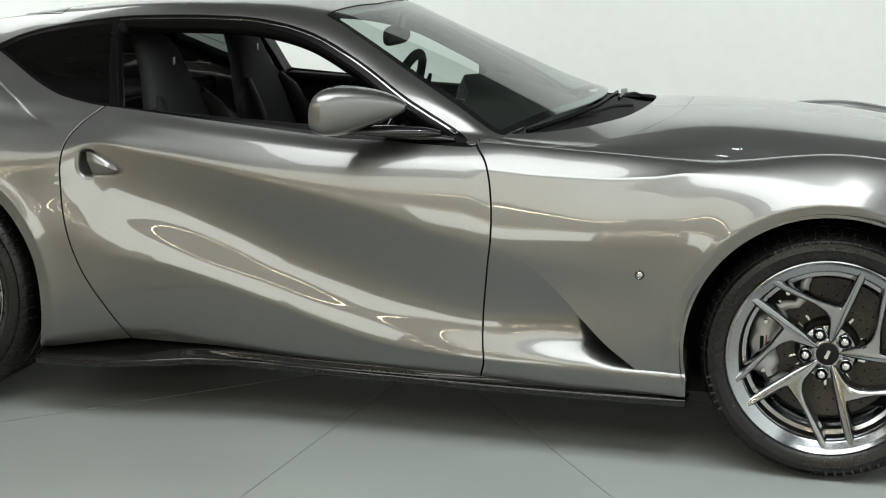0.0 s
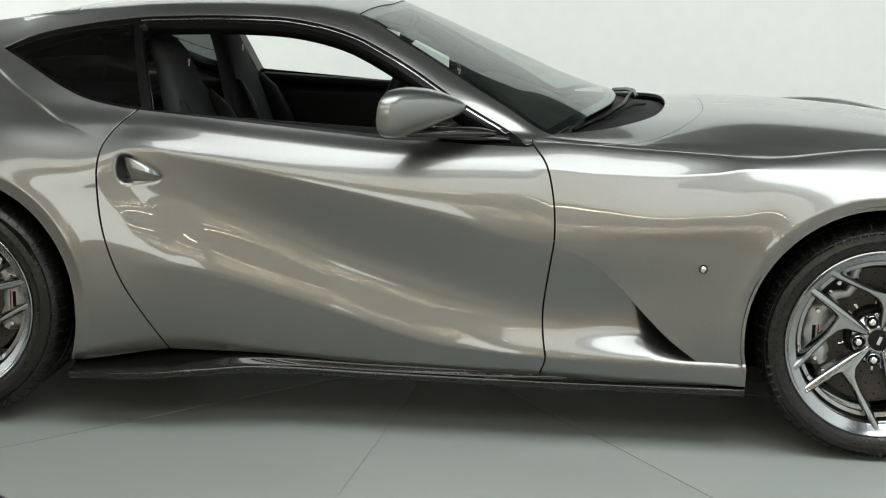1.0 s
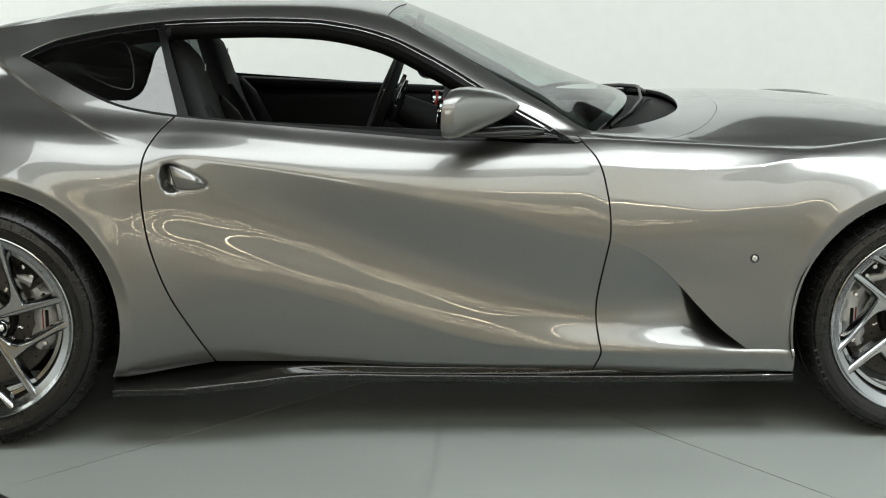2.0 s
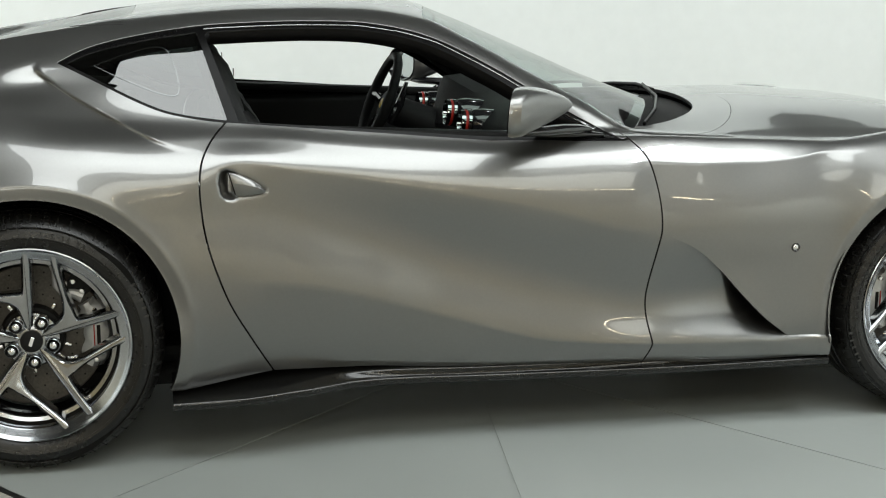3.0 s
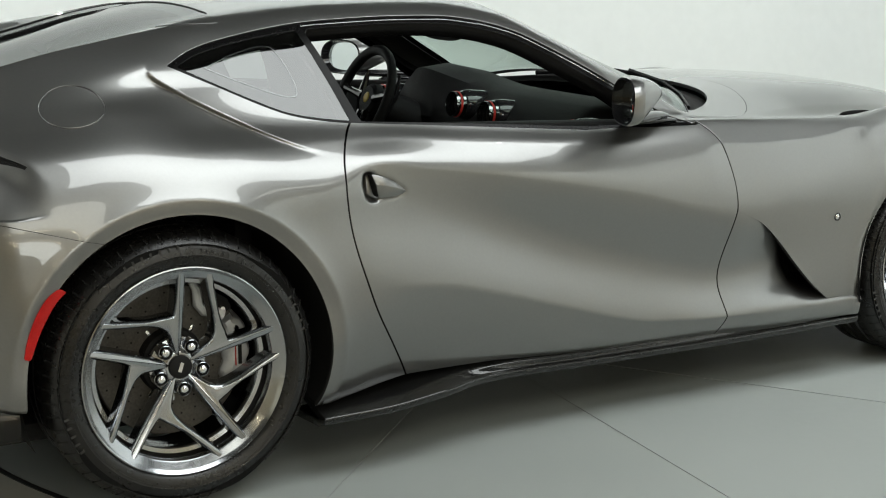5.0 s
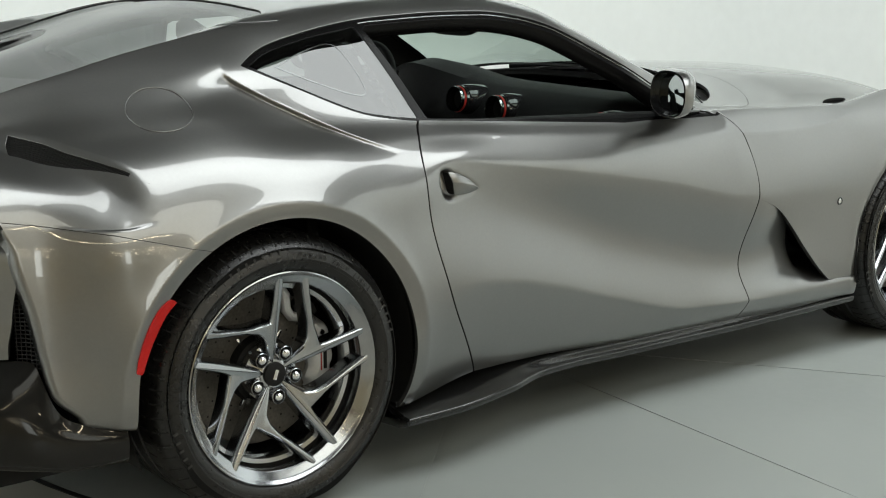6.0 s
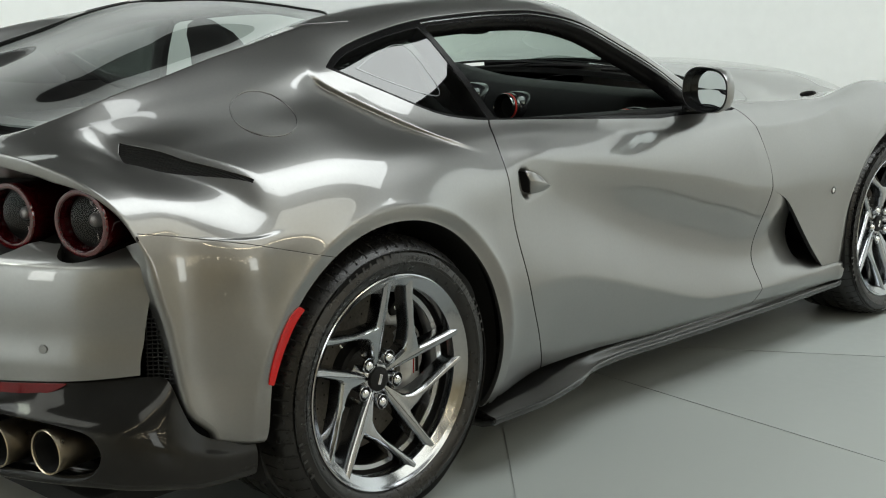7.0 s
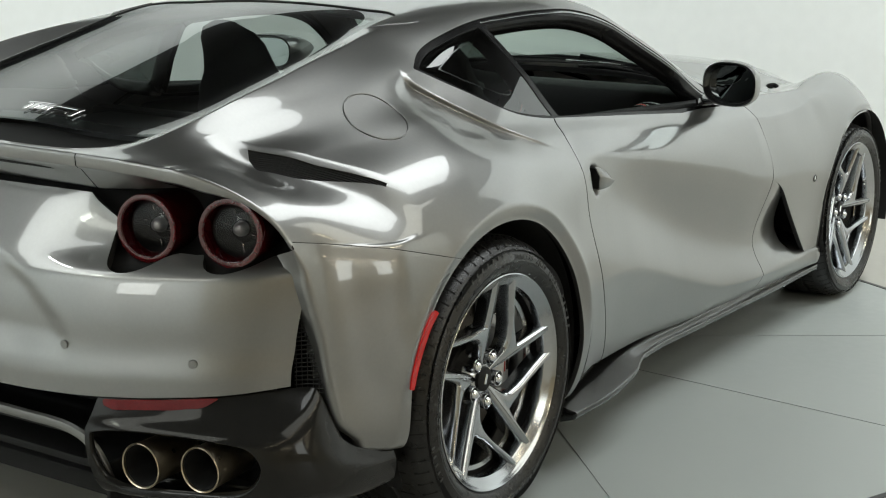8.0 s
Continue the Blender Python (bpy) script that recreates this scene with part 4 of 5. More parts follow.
# lower bumper: rows of a skin that wraps from the middle round to the flank
def lower_bumper():
    ws = np.linspace(0, 1, 200)
    key = [0, .28, .42, .55, .68, .78, .86, .93, 1.0]
    rows = [
        ([-2.285, -2.245, -2.205, -2.10, -1.945, -1.925, -1.90, -1.83, -1.752], [0, .45, .56, .745, .862, .900, .915, .930, .934], [.492, .492, .492, .500, .505, .436, .378, .342, .326]),
        ([-2.292, -2.257, -2.222, -2.13, -2.01, -1.95, -1.905, -1.835, -1.752], [0, .45, .56, .75, .88, .917, .928, .938, .941], [.462, .462, .460, .462, .455, .392, .352, .325, .312]),
        ([-2.300, -2.272, -2.245, -2.165, -2.06, -1.97, -1.91, -1.84, -1.752], [0, .45, .56, .755, .885, .930, .940, .946, .946], [.425, .425, .424, .415, .395, .352, .325, .308, .298]),
        ([-2.295, -2.275, -2.25, -2.175, -2.07, -1.975, -1.912, -1.84, -1.752], [0, .45, .56, .755, .885, .930, .940, .944, .944], [.36, .36, .36, .355, .335, .300, .282, .275, .270]),
        ([-2.28, -2.25, -2.235, -2.155, -2.05, -1.955, -1.90, -1.83, -1.752], [0, .45, .56, .75, .875, .915, .928, .934, .934], [.30, .30, .295, .29, .278, .262, .252, .248, .246]),
        ([-2.15, -2.13, -2.11, -2.05, -1.95, -1.87, -1.83, -1.79, -1.752], [0, .45, .55, .70, .82, .85, .85, .85, .85], [.27, .27, .27, .262, .25, .24, .235, .232, .232]),
    ]
    grid = np.array([np.column_stack([spline_table(key, r[0])(ws) - .022, -spline_table(key, r[1])(ws) * .978, spline_table(key, r[2])(ws) - .010]) for r in rows])
    fine = np.array([curve(grid[:, k], 44) for k in range(len(ws))])
    for _ in range(9):
        fine[2:-2] = (fine[:-4] + fine[1:-3] * 2 + fine[2:-2] * 3 + fine[3:-1] * 2 + fine[4:]) / 9
    n, m = fine.shape[:2]
    i = np.arange(n * m).reshape(n, m)
    a, b, c, d = i[:-1, :-1].ravel(), i[1:, :-1].ravel(), i[1:, 1:].ravel(), i[:-1, 1:].ravel()
    q = fine.reshape(-1, 3)
    s = renormal(Sheet(q, q * 0, np.zeros(len(q)), np.vstack([np.column_stack([a, c, b]), np.column_stack([a, d, c])])))
    hole = curve([(.500, .415), (.54, .424), (.66, .424), (.75, .413), (.815, .392), (.836, .352), (.818, .308), (.77, .286), (.68, .280), (.58, .290), (.535, .315), (.51, .36), (.500, .415)], 60)
    s = s.outside(lambda h: np.maximum(distance(-h.p[:, 1], h.p[:, 2], hole), h.p[:, 0] + 2.00))
    s = s.outside(lambda h: -h.p[:, 1] - np.interp(h.p[:, 2], [.25, .35, .42, .50], [.525, .500, .490, .500]))
    both(s, "rear_diffuser", GLOSS_CARBON, "lacquered carbon fibre rear bumper surround", .02)


lower_bumper()
part("diffuser_tray", box(-1.95, 0, .30, .5, 1.0, .02, .006, 2, Matrix.Rotation(0, 4, "Y")), BLACK_MATT, car, "dark carbon diffuser tray")
part("diffuser_back", box(-1.99, 0, .38, .02, 1.52, .20, .004), DARK_VOID, car)
for side in (1, -1):
    part("diffuser_vane", tube(curve([(-2.26, 0, .405), (-2.262, -.28 * side, .408), (-2.262, -.42 * side, .404), (-2.258, -.47 * side, .385), (-2.25, -.50 * side, .345), (-2.24, -.515 * side, .29)], 24), .009, 8, 1.4), PAINT_DARK, car, "dark grey diffuser edge")
    part("diffuser_panel", loft([[(-2.25, -y * side, .398), (-2.25, -y * side, .385), (-1.98, -y * side, .335), (-1.98, -y * side, .35)] for y in (0, .2, .40, .46)]), BLACK_MATT, car, "carbon diffuser roof")
    part("diffuser_fin", box(-2.14, -.505 * side, .285, .20, .012, .10, .004), BLACK_MATT, car, "black diffuser fin")
    part("pipe_bay", box(-2.030, -.665 * side, .355, .02, .34, .15, .004), BLACK_MATT, car, "black mesh behind the exhaust pipes")
    net = bmesh.new()
    for q in range(44):
        bmesh.ops.create_cube(net, size=1, matrix=pose(-2.056, -(.525 + .0058 * q) * side, .352) @ pose(0, 0, 0, 30) @ Matrix.Diagonal((.003, .0020, .15, 1)))
        bmesh.ops.create_cube(net, size=1, matrix=pose(-2.058, -(.525 + .0058 * q) * side, .352) @ pose(0, 0, 0, -30) @ Matrix.Diagonal((.003, .0020, .15, 1)))
    part("exhaust_mesh", net, BLACK_GLOSS, car, "black mesh behind the exhaust pipes", False)["kind"] = "stuff"
    for w, x in ((.604, -2.240), (.722, -2.188)):
        pipe = part("exhaust_pipe", lathe([(.046, .14), (.0475, .03), (.0495, .006), (.0500, .001), (.0485, -.0012), (.0462, .001), (.0455, .006), (.046, .14)], 48, pose(x, -w * side, .349, 0, 0, -90 + 4 * side)), EXHAUST, car, "heat-tinted round exhaust pipe")
        part("pipe_lining", lathe([(.0452, .006), (.0445, .012), (.0428, .088)], 40, pose(x, -w * side, .349, 0, 0, -90 + 4 * side)), DARK_VOID, pipe, "plain black inside of the pipe")
        part("pipe_core", lathe([(0, .085), (.0435, .088)], 32, pose(x, -w * side, .349, 0, 0, -90 + 4 * side)), DARK_VOID, pipe)

# ---- sills ----
SILL_OUT = spline_table([1.0, .6, .2, -.2, -.45, -.62, -.80, -.97], [.905, .895, .885, .88, .895, .945, .960, .955])
SILL_Z = spline_table([1.0, .4, -.1, -.4, -.6, -.8, -.97], [.178, .172, .175, .182, .178, .165, .160])


def sill(side):
    xs = np.linspace(.985, -.985, 120)
    o, z = SILL_OUT(xs), SILL_Z(xs)
    prof = [(.78 + 0 * xs, z + .06), (.862 + 0 * xs, z + .040), (.872 + 0 * xs, z + .034), (o - .022, z + .021), (o - .006, z + .0185), (o - .0015, z + .0165), (o, z + .012), (o - .003, z + .002), (o - .006, z - .003), (o - .014, z - .006), (o - .05, z - .018), (.74 + 0 * xs, z - .03)]
    p = np.stack([np.stack([xs, -w * side, zz], -1) for w, zz in prof])
    i = np.arange(p.shape[0] * p.shape[1]).reshape(p.shape[:2])
    a, b, c, d = i[:-1, :-1].ravel(), i[:-1, 1:].ravel(), i[1:, 1:].ravel(), i[1:, :-1].ravel()
    t = np.vstack([np.column_stack([a, b, c]), np.column_stack([a, c, d])])
    if side < 0:
        t = t[:, ::-1]
    q = p.reshape(-1, 3)
    renormal(Sheet(q, q * 0, np.zeros(len(q)), t)).build("sill_blade", SILL_CARBON, car, "lacquered carbon fibre sill blade", .02)


sill(1), sill(-1)

part("nose_panel", box(2.275, 0, .41, .04, .70, .36, .015), PAINT, car, "grey metallic nose panel")
# underbody and wheel housings
part("underbody", box(-.1, 0, .20, 4.0, 1.50, .05, .01), DARK_VOID, car, "dark flat underbody")
part("engine_bay_floor", box(1.36, 0, .45, 1.3, 1.05, .4, .02), DARK_VOID, car)
for cx, cz, r in ((1.36, .347, .395), (-1.36, .36, .412)):
    for side in (1, -1):
        bm = lathe([(r, -.02), (r, .35), (.02, .36)], 48, pose(cx, -.90 * side, cz) @ Matrix.Diagonal((1, side, 1, 1)))
        bmesh.ops.delete(bm, geom=[v for v in bm.verts if v.co.z < .20], context="VERTS")
        part("wheel_housing", bm, DARK_VOID, car, "black wheel housing liner")


# ---- wheels ----
SPOKE = [(.034, -14), (.058, -12.5), (.088, -12.0), (.113, -8), (.1416, 3.0), (.182, 17.0), (.220, 24.6), (.262, 29.6), (.267, 28.3), (.264, 26.9), (.222, 21.8), (.176, 11.5), (.152, 1.0), (.1415, -10), (.1375, -18), (.1420, -22.5),
         (.1775, -24.9), (.2388, -26.3), (.266, -26.6), (.268, -28.0), (.264, -29.2), (.2186, -30.2), (.1562, -30.6), (.0948, -31.0), (.058, -30), (.034, -28)]


def letter(text, size, depth):
    """One raised character in the built-in font, as a mesh."""
    data = bpy.data.curves.new("letter", "FONT")
    data.body, data.size, data.extrude, data.resolution_u, data.align_x = text, size, depth, 3, "CENTER"
    ob = bpy.data.objects.new("letter", data)
    scene.collection.objects.link(ob)
    bpy.context.view_layer.update()
    me = bpy.data.meshes.new_from_object(ob.evaluated_get(bpy.context.evaluated_depsgraph_get()))
    bpy.data.objects.remove(ob)
    bpy.data.curves.remove(data)
    me.materials.clear()
    me.materials.append(TYRE_MARK)
    return me


def wheel(tyre_r, width, caliper_side, phase, writing=""):
    """A wheel whose outer face looks to -y, about its hub."""
    hub = part("wheel", lathe([(.262, .14), (.262, .00), (.266, -.026), (.2705, -.036), (.2712, -.041), (.2700, -.0455), (.2670, -.0470), (.2640, -.0445), (.2615, -.0415), (.2560, -.0370), (.2420, -.0280), (.2385, -.0250), (.2368, -.018), (.2362, -.004), (.2400, -.002)], 96), RIM, None, "forged grey alloy wheel rim")
    # The alloy groove is black here to paint the shade inside it.
    part("rim_groove_shade", lathe([(.2400, -.002), (.2420, .002), (.2420, .016), (.2300, .018)], 96), BLACK_MATT, hub, "groove inside the rim, painted black for its shade")
    part("rim_ledge", lathe([(.2310, .016), (.2300, .0125), (.2285, .012), (.2180, .015), (.2165, .017), (.2160, .050), (.2320, .075), (.2320, .17)], 96), RIM, hub, "grey ledge inside the rim")
    s = width / 2
    prof = [(.262, .14), (.266, -.036), (.2745, -.046), (.278, -.049), (.290, -.055), (.300, -.0565), (.3015, -.0572), (.303, -.0565), (.318, -.053), (tyre_r - .030, -.046), (tyre_r - .018, -.036), (tyre_r - .008, -.020), (tyre_r - .002, .004)]
    y = .004
    pitch = (width - .05) / 4
    for k in range(4):
        prof += [(tyre_r, y + .006), (tyre_r, y + pitch - .008), (tyre_r - .008, y + pitch - .006), (tyre_r - .008, y + pitch + .002)]
        y += pitch
    prof += [(tyre_r - .004, width - .05), (tyre_r - .03, width - .02), (.30, width - .03), (.262, width - .05)]
    tyre = part("tyre", lathe(prof, 128), TYRE, hub, "low-profile black road tyre")
    # shoulder sipes as raised dark bars that paint groove shade; raised sidewall marks
    bm = bmesh.new()
    for k in range(62):
        a = 2 * math.pi * k / 62
        for yy, rr, h in ((-.0255, tyre_r - .0135, .036), (.030, tyre_r + .0005, .040)):
            m = Matrix.Rotation(a, 4, "Y") @ pose(rr, yy, 0, 0, 0, -32 if yy < 0 else 0) @ Matrix.Diagonal((.0046 if yy < 0 else .0012, h, .0032, 1))
            bmesh.ops.create_cube(bm, size=1, matrix=m)
    part("sipe_shade", bm, DARK_VOID, hub, "", False)["kind"] = "stuff"
    bm = bmesh.new()
    for a0, n in ((242, 7), (150, 5), (330, 5)) if writing else ((62, 7), (242, 7), (150, 5), (330, 5)):
        for k in range(n):
            m = Matrix.Rotation(radians(a0 + 4.2 * k), 4, "Y") @ pose(.318, -.0532, 0) @ Matrix.Diagonal((.017, .0016, .006, 1))
            bmesh.ops.create_cube(bm, size=1, matrix=m)
    part("sidewall_bar", bm, TYRE_MARK, hub, "raised plain bars on the sidewall", False)["kind"] = "stuff"
    for a0 in (28, 100, 208, 280):
        band = []
        for q in range(15):
            f = q / 14
            t = radians(a0 + 34 * f)
            wide = .0105 * math.sin(math.pi * f ** .6)
            band.append([((tyre_r - .034 + wide * e) * math.cos(t), -.0530 + .0004 * q / 14, (tyre_r - .034 + wide * e) * math.sin(t)) for e in (-1, 0, 1)])
        bm = bmesh.new()
        vs = [[bm.verts.new(p) for p in b] for b in band]
        for p, q in zip(vs, vs[1:]):
            for e in range(2):
                bm.faces.new((p[e], q[e], q[e + 1], p[e + 1]))
        bmesh.ops.solidify(bm, geom=bm.faces, thickness=.004)
        bmesh.ops.recalc_face_normals(bm, faces=bm.faces)
        part("sidewall_crescent", bm, BLACK_MATT, hub, "smooth crescent moulded in the sidewall")
    for rr in (.294, .3265):
        part("sidewall_ring", lathe([(rr, -.046), (rr + .0004, -.0525 if rr > .3 else -.0565), (rr + .0016, -.0528 if rr > .3 else -.0567), (rr + .002, -.046)], 96), TYRE, tyre)
    for k, ch in enumerate(writing):
        if ch == " ":
            continue
        a = radians(82 - 46 * k / (len(writing) - 1))
        ob = new("tyre_letter", letter(ch, .019, .0006))
        ob.parent = hub
        ob.matrix_basis = pose(.3055 * math.cos(a), -.0570, .3055 * math.sin(a)) @ Matrix.Rotation(-(a - math.pi / 2), 4, "Y") @ pose(0, 0, 0, 90)
    # five forked spokes: a flat outline, chamfered and drawn inwards
    for k in range(5):
        mid = radians(phase + 72 * k)
        line = curve(SPOKE + SPOKE[:1], 150)[:-1]
        r, a = line[:, 0], np.radians(line[:, 1])
        flat_xy = np.column_stack([r * np.cos(a), r * np.sin(a)])
        d = np.roll(flat_xy, -1, 0) - np.roll(flat_xy, 1, 0)
        nrm = np.column_stack([d[:, 1], -d[:, 0]]) / np.maximum(np.linalg.norm(d, axis=1), 1e-9)[:, None]
        area = np.sum(flat_xy[:, 0] * np.roll(flat_xy[:, 1], -1) - np.roll(flat_xy[:, 0], -1) * flat_xy[:, 1])
        nrm *= 1 if area > 0 else -1
        bm = bmesh.new()
        rings = []
        for push, back in ((-.0026, 0), (-.0012, .0004), (.0040, .0066), (.0052, .0110), (.0068, .022), (.0088, .042)):
            q = flat_xy + nrm * push
            u, v = q[:, 0], q[:, 1]
            y = .019 - .240 * u + back
            x, z = u * math.cos(mid) - v * math.sin(mid), u * math.sin(mid) + v * math.cos(mid)
            rings.append([bm.verts.new(t) for t in zip(x, y, z)])
        n = len(flat_xy)
        for p, q in zip(rings, rings[1:]):
            for t in range(n):
                bm.faces.new((p[t], p[(t + 1) % n], q[(t + 1) % n], q[t]))
        bm.faces.new(rings[0])
        bmesh.ops.recalc_face_normals(bm, faces=bm.faces)
        part("spoke", bm, RIM, hub, "forked polished grey spoke")
    part("hub_disc", lathe([(.0, .0125), (.034, .0125), (.038, .0135), (.044, .019), (.060, .026), (.074, .030), (.076, .06)], 64), RIM, hub)
    part("centre_cap", lathe([(0, .002), (.026, .003), (.030, .005), (.031, .012)], 40), BLACK_MATT, hub, "black centre cap")
    part("cap_badge", box(0, .0015, 0, .010, .002, .026, .0008, 1, pose(0, 0, 0, 0, 20, 0)), CHROME, hub, "small silver shape on the cap")
    for k in range(5):
        a = radians(phase + 13.5 + 72 * k)
        m = pose(.0585 * math.cos(a), 0, .0585 * math.sin(a))
        part("lug_cup", lathe([(.0165, .002), (.0175, .0), (.0187, .001), (.0195, .006), (.0195, .03)], 28, m), RIM, hub)
        # black inner wall paints the shade within the alloy cup
        part("cup_shade", lathe([(.0165, .002), (.0158, .008), (.0150, .022)], 24, m), BLACK_MATT, hub)
        nut = part("lug_nut", lathe([(.0, -.0075), (.0045, -.0070), (.0085, -.0050), (.0112, -.001), (.0125, .004), (.0128, .020)], 24, m), CHROME, hub, "domed chrome lug nut")
    # brake
    disc = part("brake_disc", lathe([(.085, .085), (.098, .083), (.196, .083), (.199, .086), (.199, .112), (.085, .114)], 96), DISC, hub, "drilled carbon-ceramic brake disc")
    bm = bmesh.new()
    for k in range(24):
        for q in range(3):
            a = 2 * math.pi * k / 24 + q * .16
            r = .118 + .031 * q
            bmesh.ops.create_circle(bm, cap_ends=True, segments=10, radius=.0028, matrix=pose(r * math.cos(a), .0822, r * math.sin(a), 90))
    part("drilled_hole", bm, DARK_VOID, hub, "", False)["kind"] = "stuff"
    part("disc_bell", lathe([(0, .05), (.070, .052), (.084, .058), (.090, .088)], 64), BLACK_MATT, hub, "black brake disc bell")
    for k in range(10):
        a = 2 * math.pi * (k + .5) / 10
        part("disc_bolt", box(0, .079, 0, .022, .008, .010, .002, 2, Matrix.Rotation(-a, 4, "Y") @ pose(.097, 0, 0)), CHROME, hub)
    bm = bmesh.new()
    ring = []
    for k in range(17):
        a = radians((-30 + 62 * k / 16)) if caliper_side > 0 else radians(180 - 32 + 62 * k / 16)
        o = .010 * abs(math.sin(3 * math.pi * (k - 1) / 14)) if 1 < k < 15 else -.012
        c, q = math.cos(a), math.sin(a)
        ring.append([bm.verts.new((r * c, yy, r * q)) for r, yy in ((.142 - o * .6, .070), (.150 - o * .6, .060), (.162 - o * .2, .050), (.184 + o * .3, .050), (.196 + o, .058), (.205 + o, .075), (.214, .13), (.14, .13))])
    for p, q in zip(ring, ring[1:]):
        for i in range(8):
            bm.faces.new((p[i], p[(i + 1) % 8], q[(i + 1) % 8], q[i]))
    bm.faces.new(ring[0]), bm.faces.new(ring[-1][::-1])
    bmesh.ops.recalc_face_normals(bm, faces=bm.faces)
    cal = part("brake_caliper", bm, CALIPER, hub, "silver brake caliper with a plain label bar")
    sg = 1 if caliper_side > 0 else -1
    part("caliper_bar", box(.178 * sg, .0490, 0, .010, .003, .056, .001, 1), BLACK_MATT, hub, "plain black lettering bar")
    part("caliper_bar", box(.166 * sg, .0492, 0, .0035, .003, .062, .001, 1), RED_PAINT, hub, "plain red lettering bar")
    part("caliper_bracket", tube([(.215 * sg * math.cos(t), .07, .215 * math.sin(t)) if f == 0 else ((.215 - f) * sg * math.cos(t), .066, (.215 - f) * math.sin(t)) for t, f in ((1.30, .0), (1.20, .02), (1.10, .055), (.95, .065), (.80, .05), (.66, .04))], [.010, .013, .014, .013, .015, .018], 10), CALIPER, hub, "curved silver caliper bracket")
    plate_pts = [(.175, 1.02), (.208, .98), (.212, .78), (.205, .66), (.165, .66), (.150, .80)]
    part("caliper_plate", loft([[(r * sg * math.cos(t), yy, r * math.sin(t)) for r, t in plate_pts] for yy in (.060, .080)]), BLACK_MATT, hub, "black mounting plate")
    for r, t in ((.190, .93), (.185, .74)):
        part("plate_bolt", lathe([(0, .054), (.006, .0545), (.0075, .057), (.0085, .058), (.0085, .064)], 16, pose(r * sg * math.cos(t), 0, r * math.sin(t))), CHROME, hub)
    part("brake_hose", tube(curve([(.13 * sg, .10, .16), (.09 * sg, .085, .195), (.04 * sg, .09, .205), (.0, .10, .20)], 12), .006, 8), BLACK_MATT, hub)
    for zz in (-.07, .07):
        part("caliper_bolt", lathe([(0, .044), (.006, .045), (.008, .048), (.008, .06)], 16, pose(.182 * sg * .93, 0, zz)), CHROME, hub)
    part("tyre_valve", tube([(.236 * math.cos(.35), -.008, .236 * math.sin(.35)), (.214 * math.cos(.35), -.024, .214 * math.sin(.35))], .004, 8), CHROME, hub)
    return hub


front_wheel, rear_wheel = wheel(.345, .26, -1, 28), wheel(.358, .30, 1, 46.5, "315/35 ZR20 (106Y)")
for w, m in ((front_wheel, pose(1.36, -.856, .343)), (rear_wheel, pose(-1.36, -.902, .360))):
    w.parent = car
    w.matrix_basis = m
    copy_thing(w, pose(m.translation.x, -m.translation.y, m.translation.z, 0, 0, 180))

# ---- the studio ----
def sheet_box(name, x0, x1, y0, y1, z0, z1, mat, label):
    bm = box((x0 + x1) / 2, (y0 + y1) / 2, (z0 + z1) / 2, x1 - x0, y1 - y0, z1 - z0)
    return tagged(part(name, bm, mat, None, "", False), label, name.split("_")[0], "", "structure")


sheet_box("floor", -12, 6.2, -22, 5.2, -.12, -.0022, FLOOR_GREY, "pale sealed hall floor round the turntable")


def curved_wall(name, z0, z1, mat, label):
    """The white wall behind the car, which turns a rounded corner ahead of it."""
    r, x1, y1 = 1.6, 3.55, 3.5
    path = [(-10.1, y1)] + [(x1 - r + r * math.sin(a), y1 - r + r * math.cos(a)) for a in np.linspace(0, math.pi / 2, 28)] + [(x1, -21.8)]
    bm = bmesh.new()
    rows = []
    for k, (x, y) in enumerate(path):
        a = path[max(k - 1, 0)]
        b = path[min(k + 1, len(path) - 1)]
        n = Vector((-(b[1] - a[1]), b[0] - a[0], 0)).normalized() * .2
        rows.append([bm.verts.new(q) for q in ((x, y, z0), (x, y, z1), (x + n.x, y + n.y, z1), (x + n.x, y + n.y, z0))])
    for p, q in zip(rows, rows[1:]):
        for i in range(4):
            bm.faces.new((p[i], p[(i + 1) % 4], q[(i + 1) % 4], q[i]))
    bm.faces.new(rows[0]), bm.faces.new(rows[-1][::-1])
    bmesh.ops.recalc_face_normals(bm, faces=bm.faces)
    tagged(part(name, bm, mat), label, "wall", "", "structure")


curved_wall("wall_north", -.02, 3.4, WALL_WHITE, "plain white studio wall with a rounded corner")
curved_wall("wall_upper", 3.4, 4.4, CEILING_GREY, "dark grey upper wall above the white one")
sheet_box("wall_west", -7.8, -7.6, -3.0, 3.6, -.02, 4.4, WALL_WHITE, "plain white studio wall")
sheet_box("wall_hall", -7.8, -7.6, -22, -3.0, -.02, 4.4, HALL_BEIGE, "beige clad hall wall")
sheet_box("wall_south", -10, 4.1, -22, -21.8, -.02, 4.4, HALL_BEIGE, "beige clad hall wall")
sheet_box("ceiling", -10.2, 4.1, -22, 3.8, 4.4, 4.5, CEILING_GREY, "grey hall ceiling")

# turntable: nine wedge plates in a steel ring
CENTRE, RADIUS = (.03, -.02), 1.79
turntable = tagged(new("turntable"), "grey coated round vehicle turntable set in the floor", "turntable", "", "structure")
wedge = bmesh.new()
a0, a1, n = .00009, math.pi * 2 / 9 - .00009, 24
ring = [(.05 * math.cos((a0 + a1) / 2), .05 * math.sin((a0 + a1) / 2))] + [(RADIUS * math.cos(a0 + (a1 - a0) * k / n), RADIUS * math.sin(a0 + (a1 - a0) * k / n)) for k in range(n + 1)]
top = [wedge.verts.new((x, y, 0)) for x, y in ring]
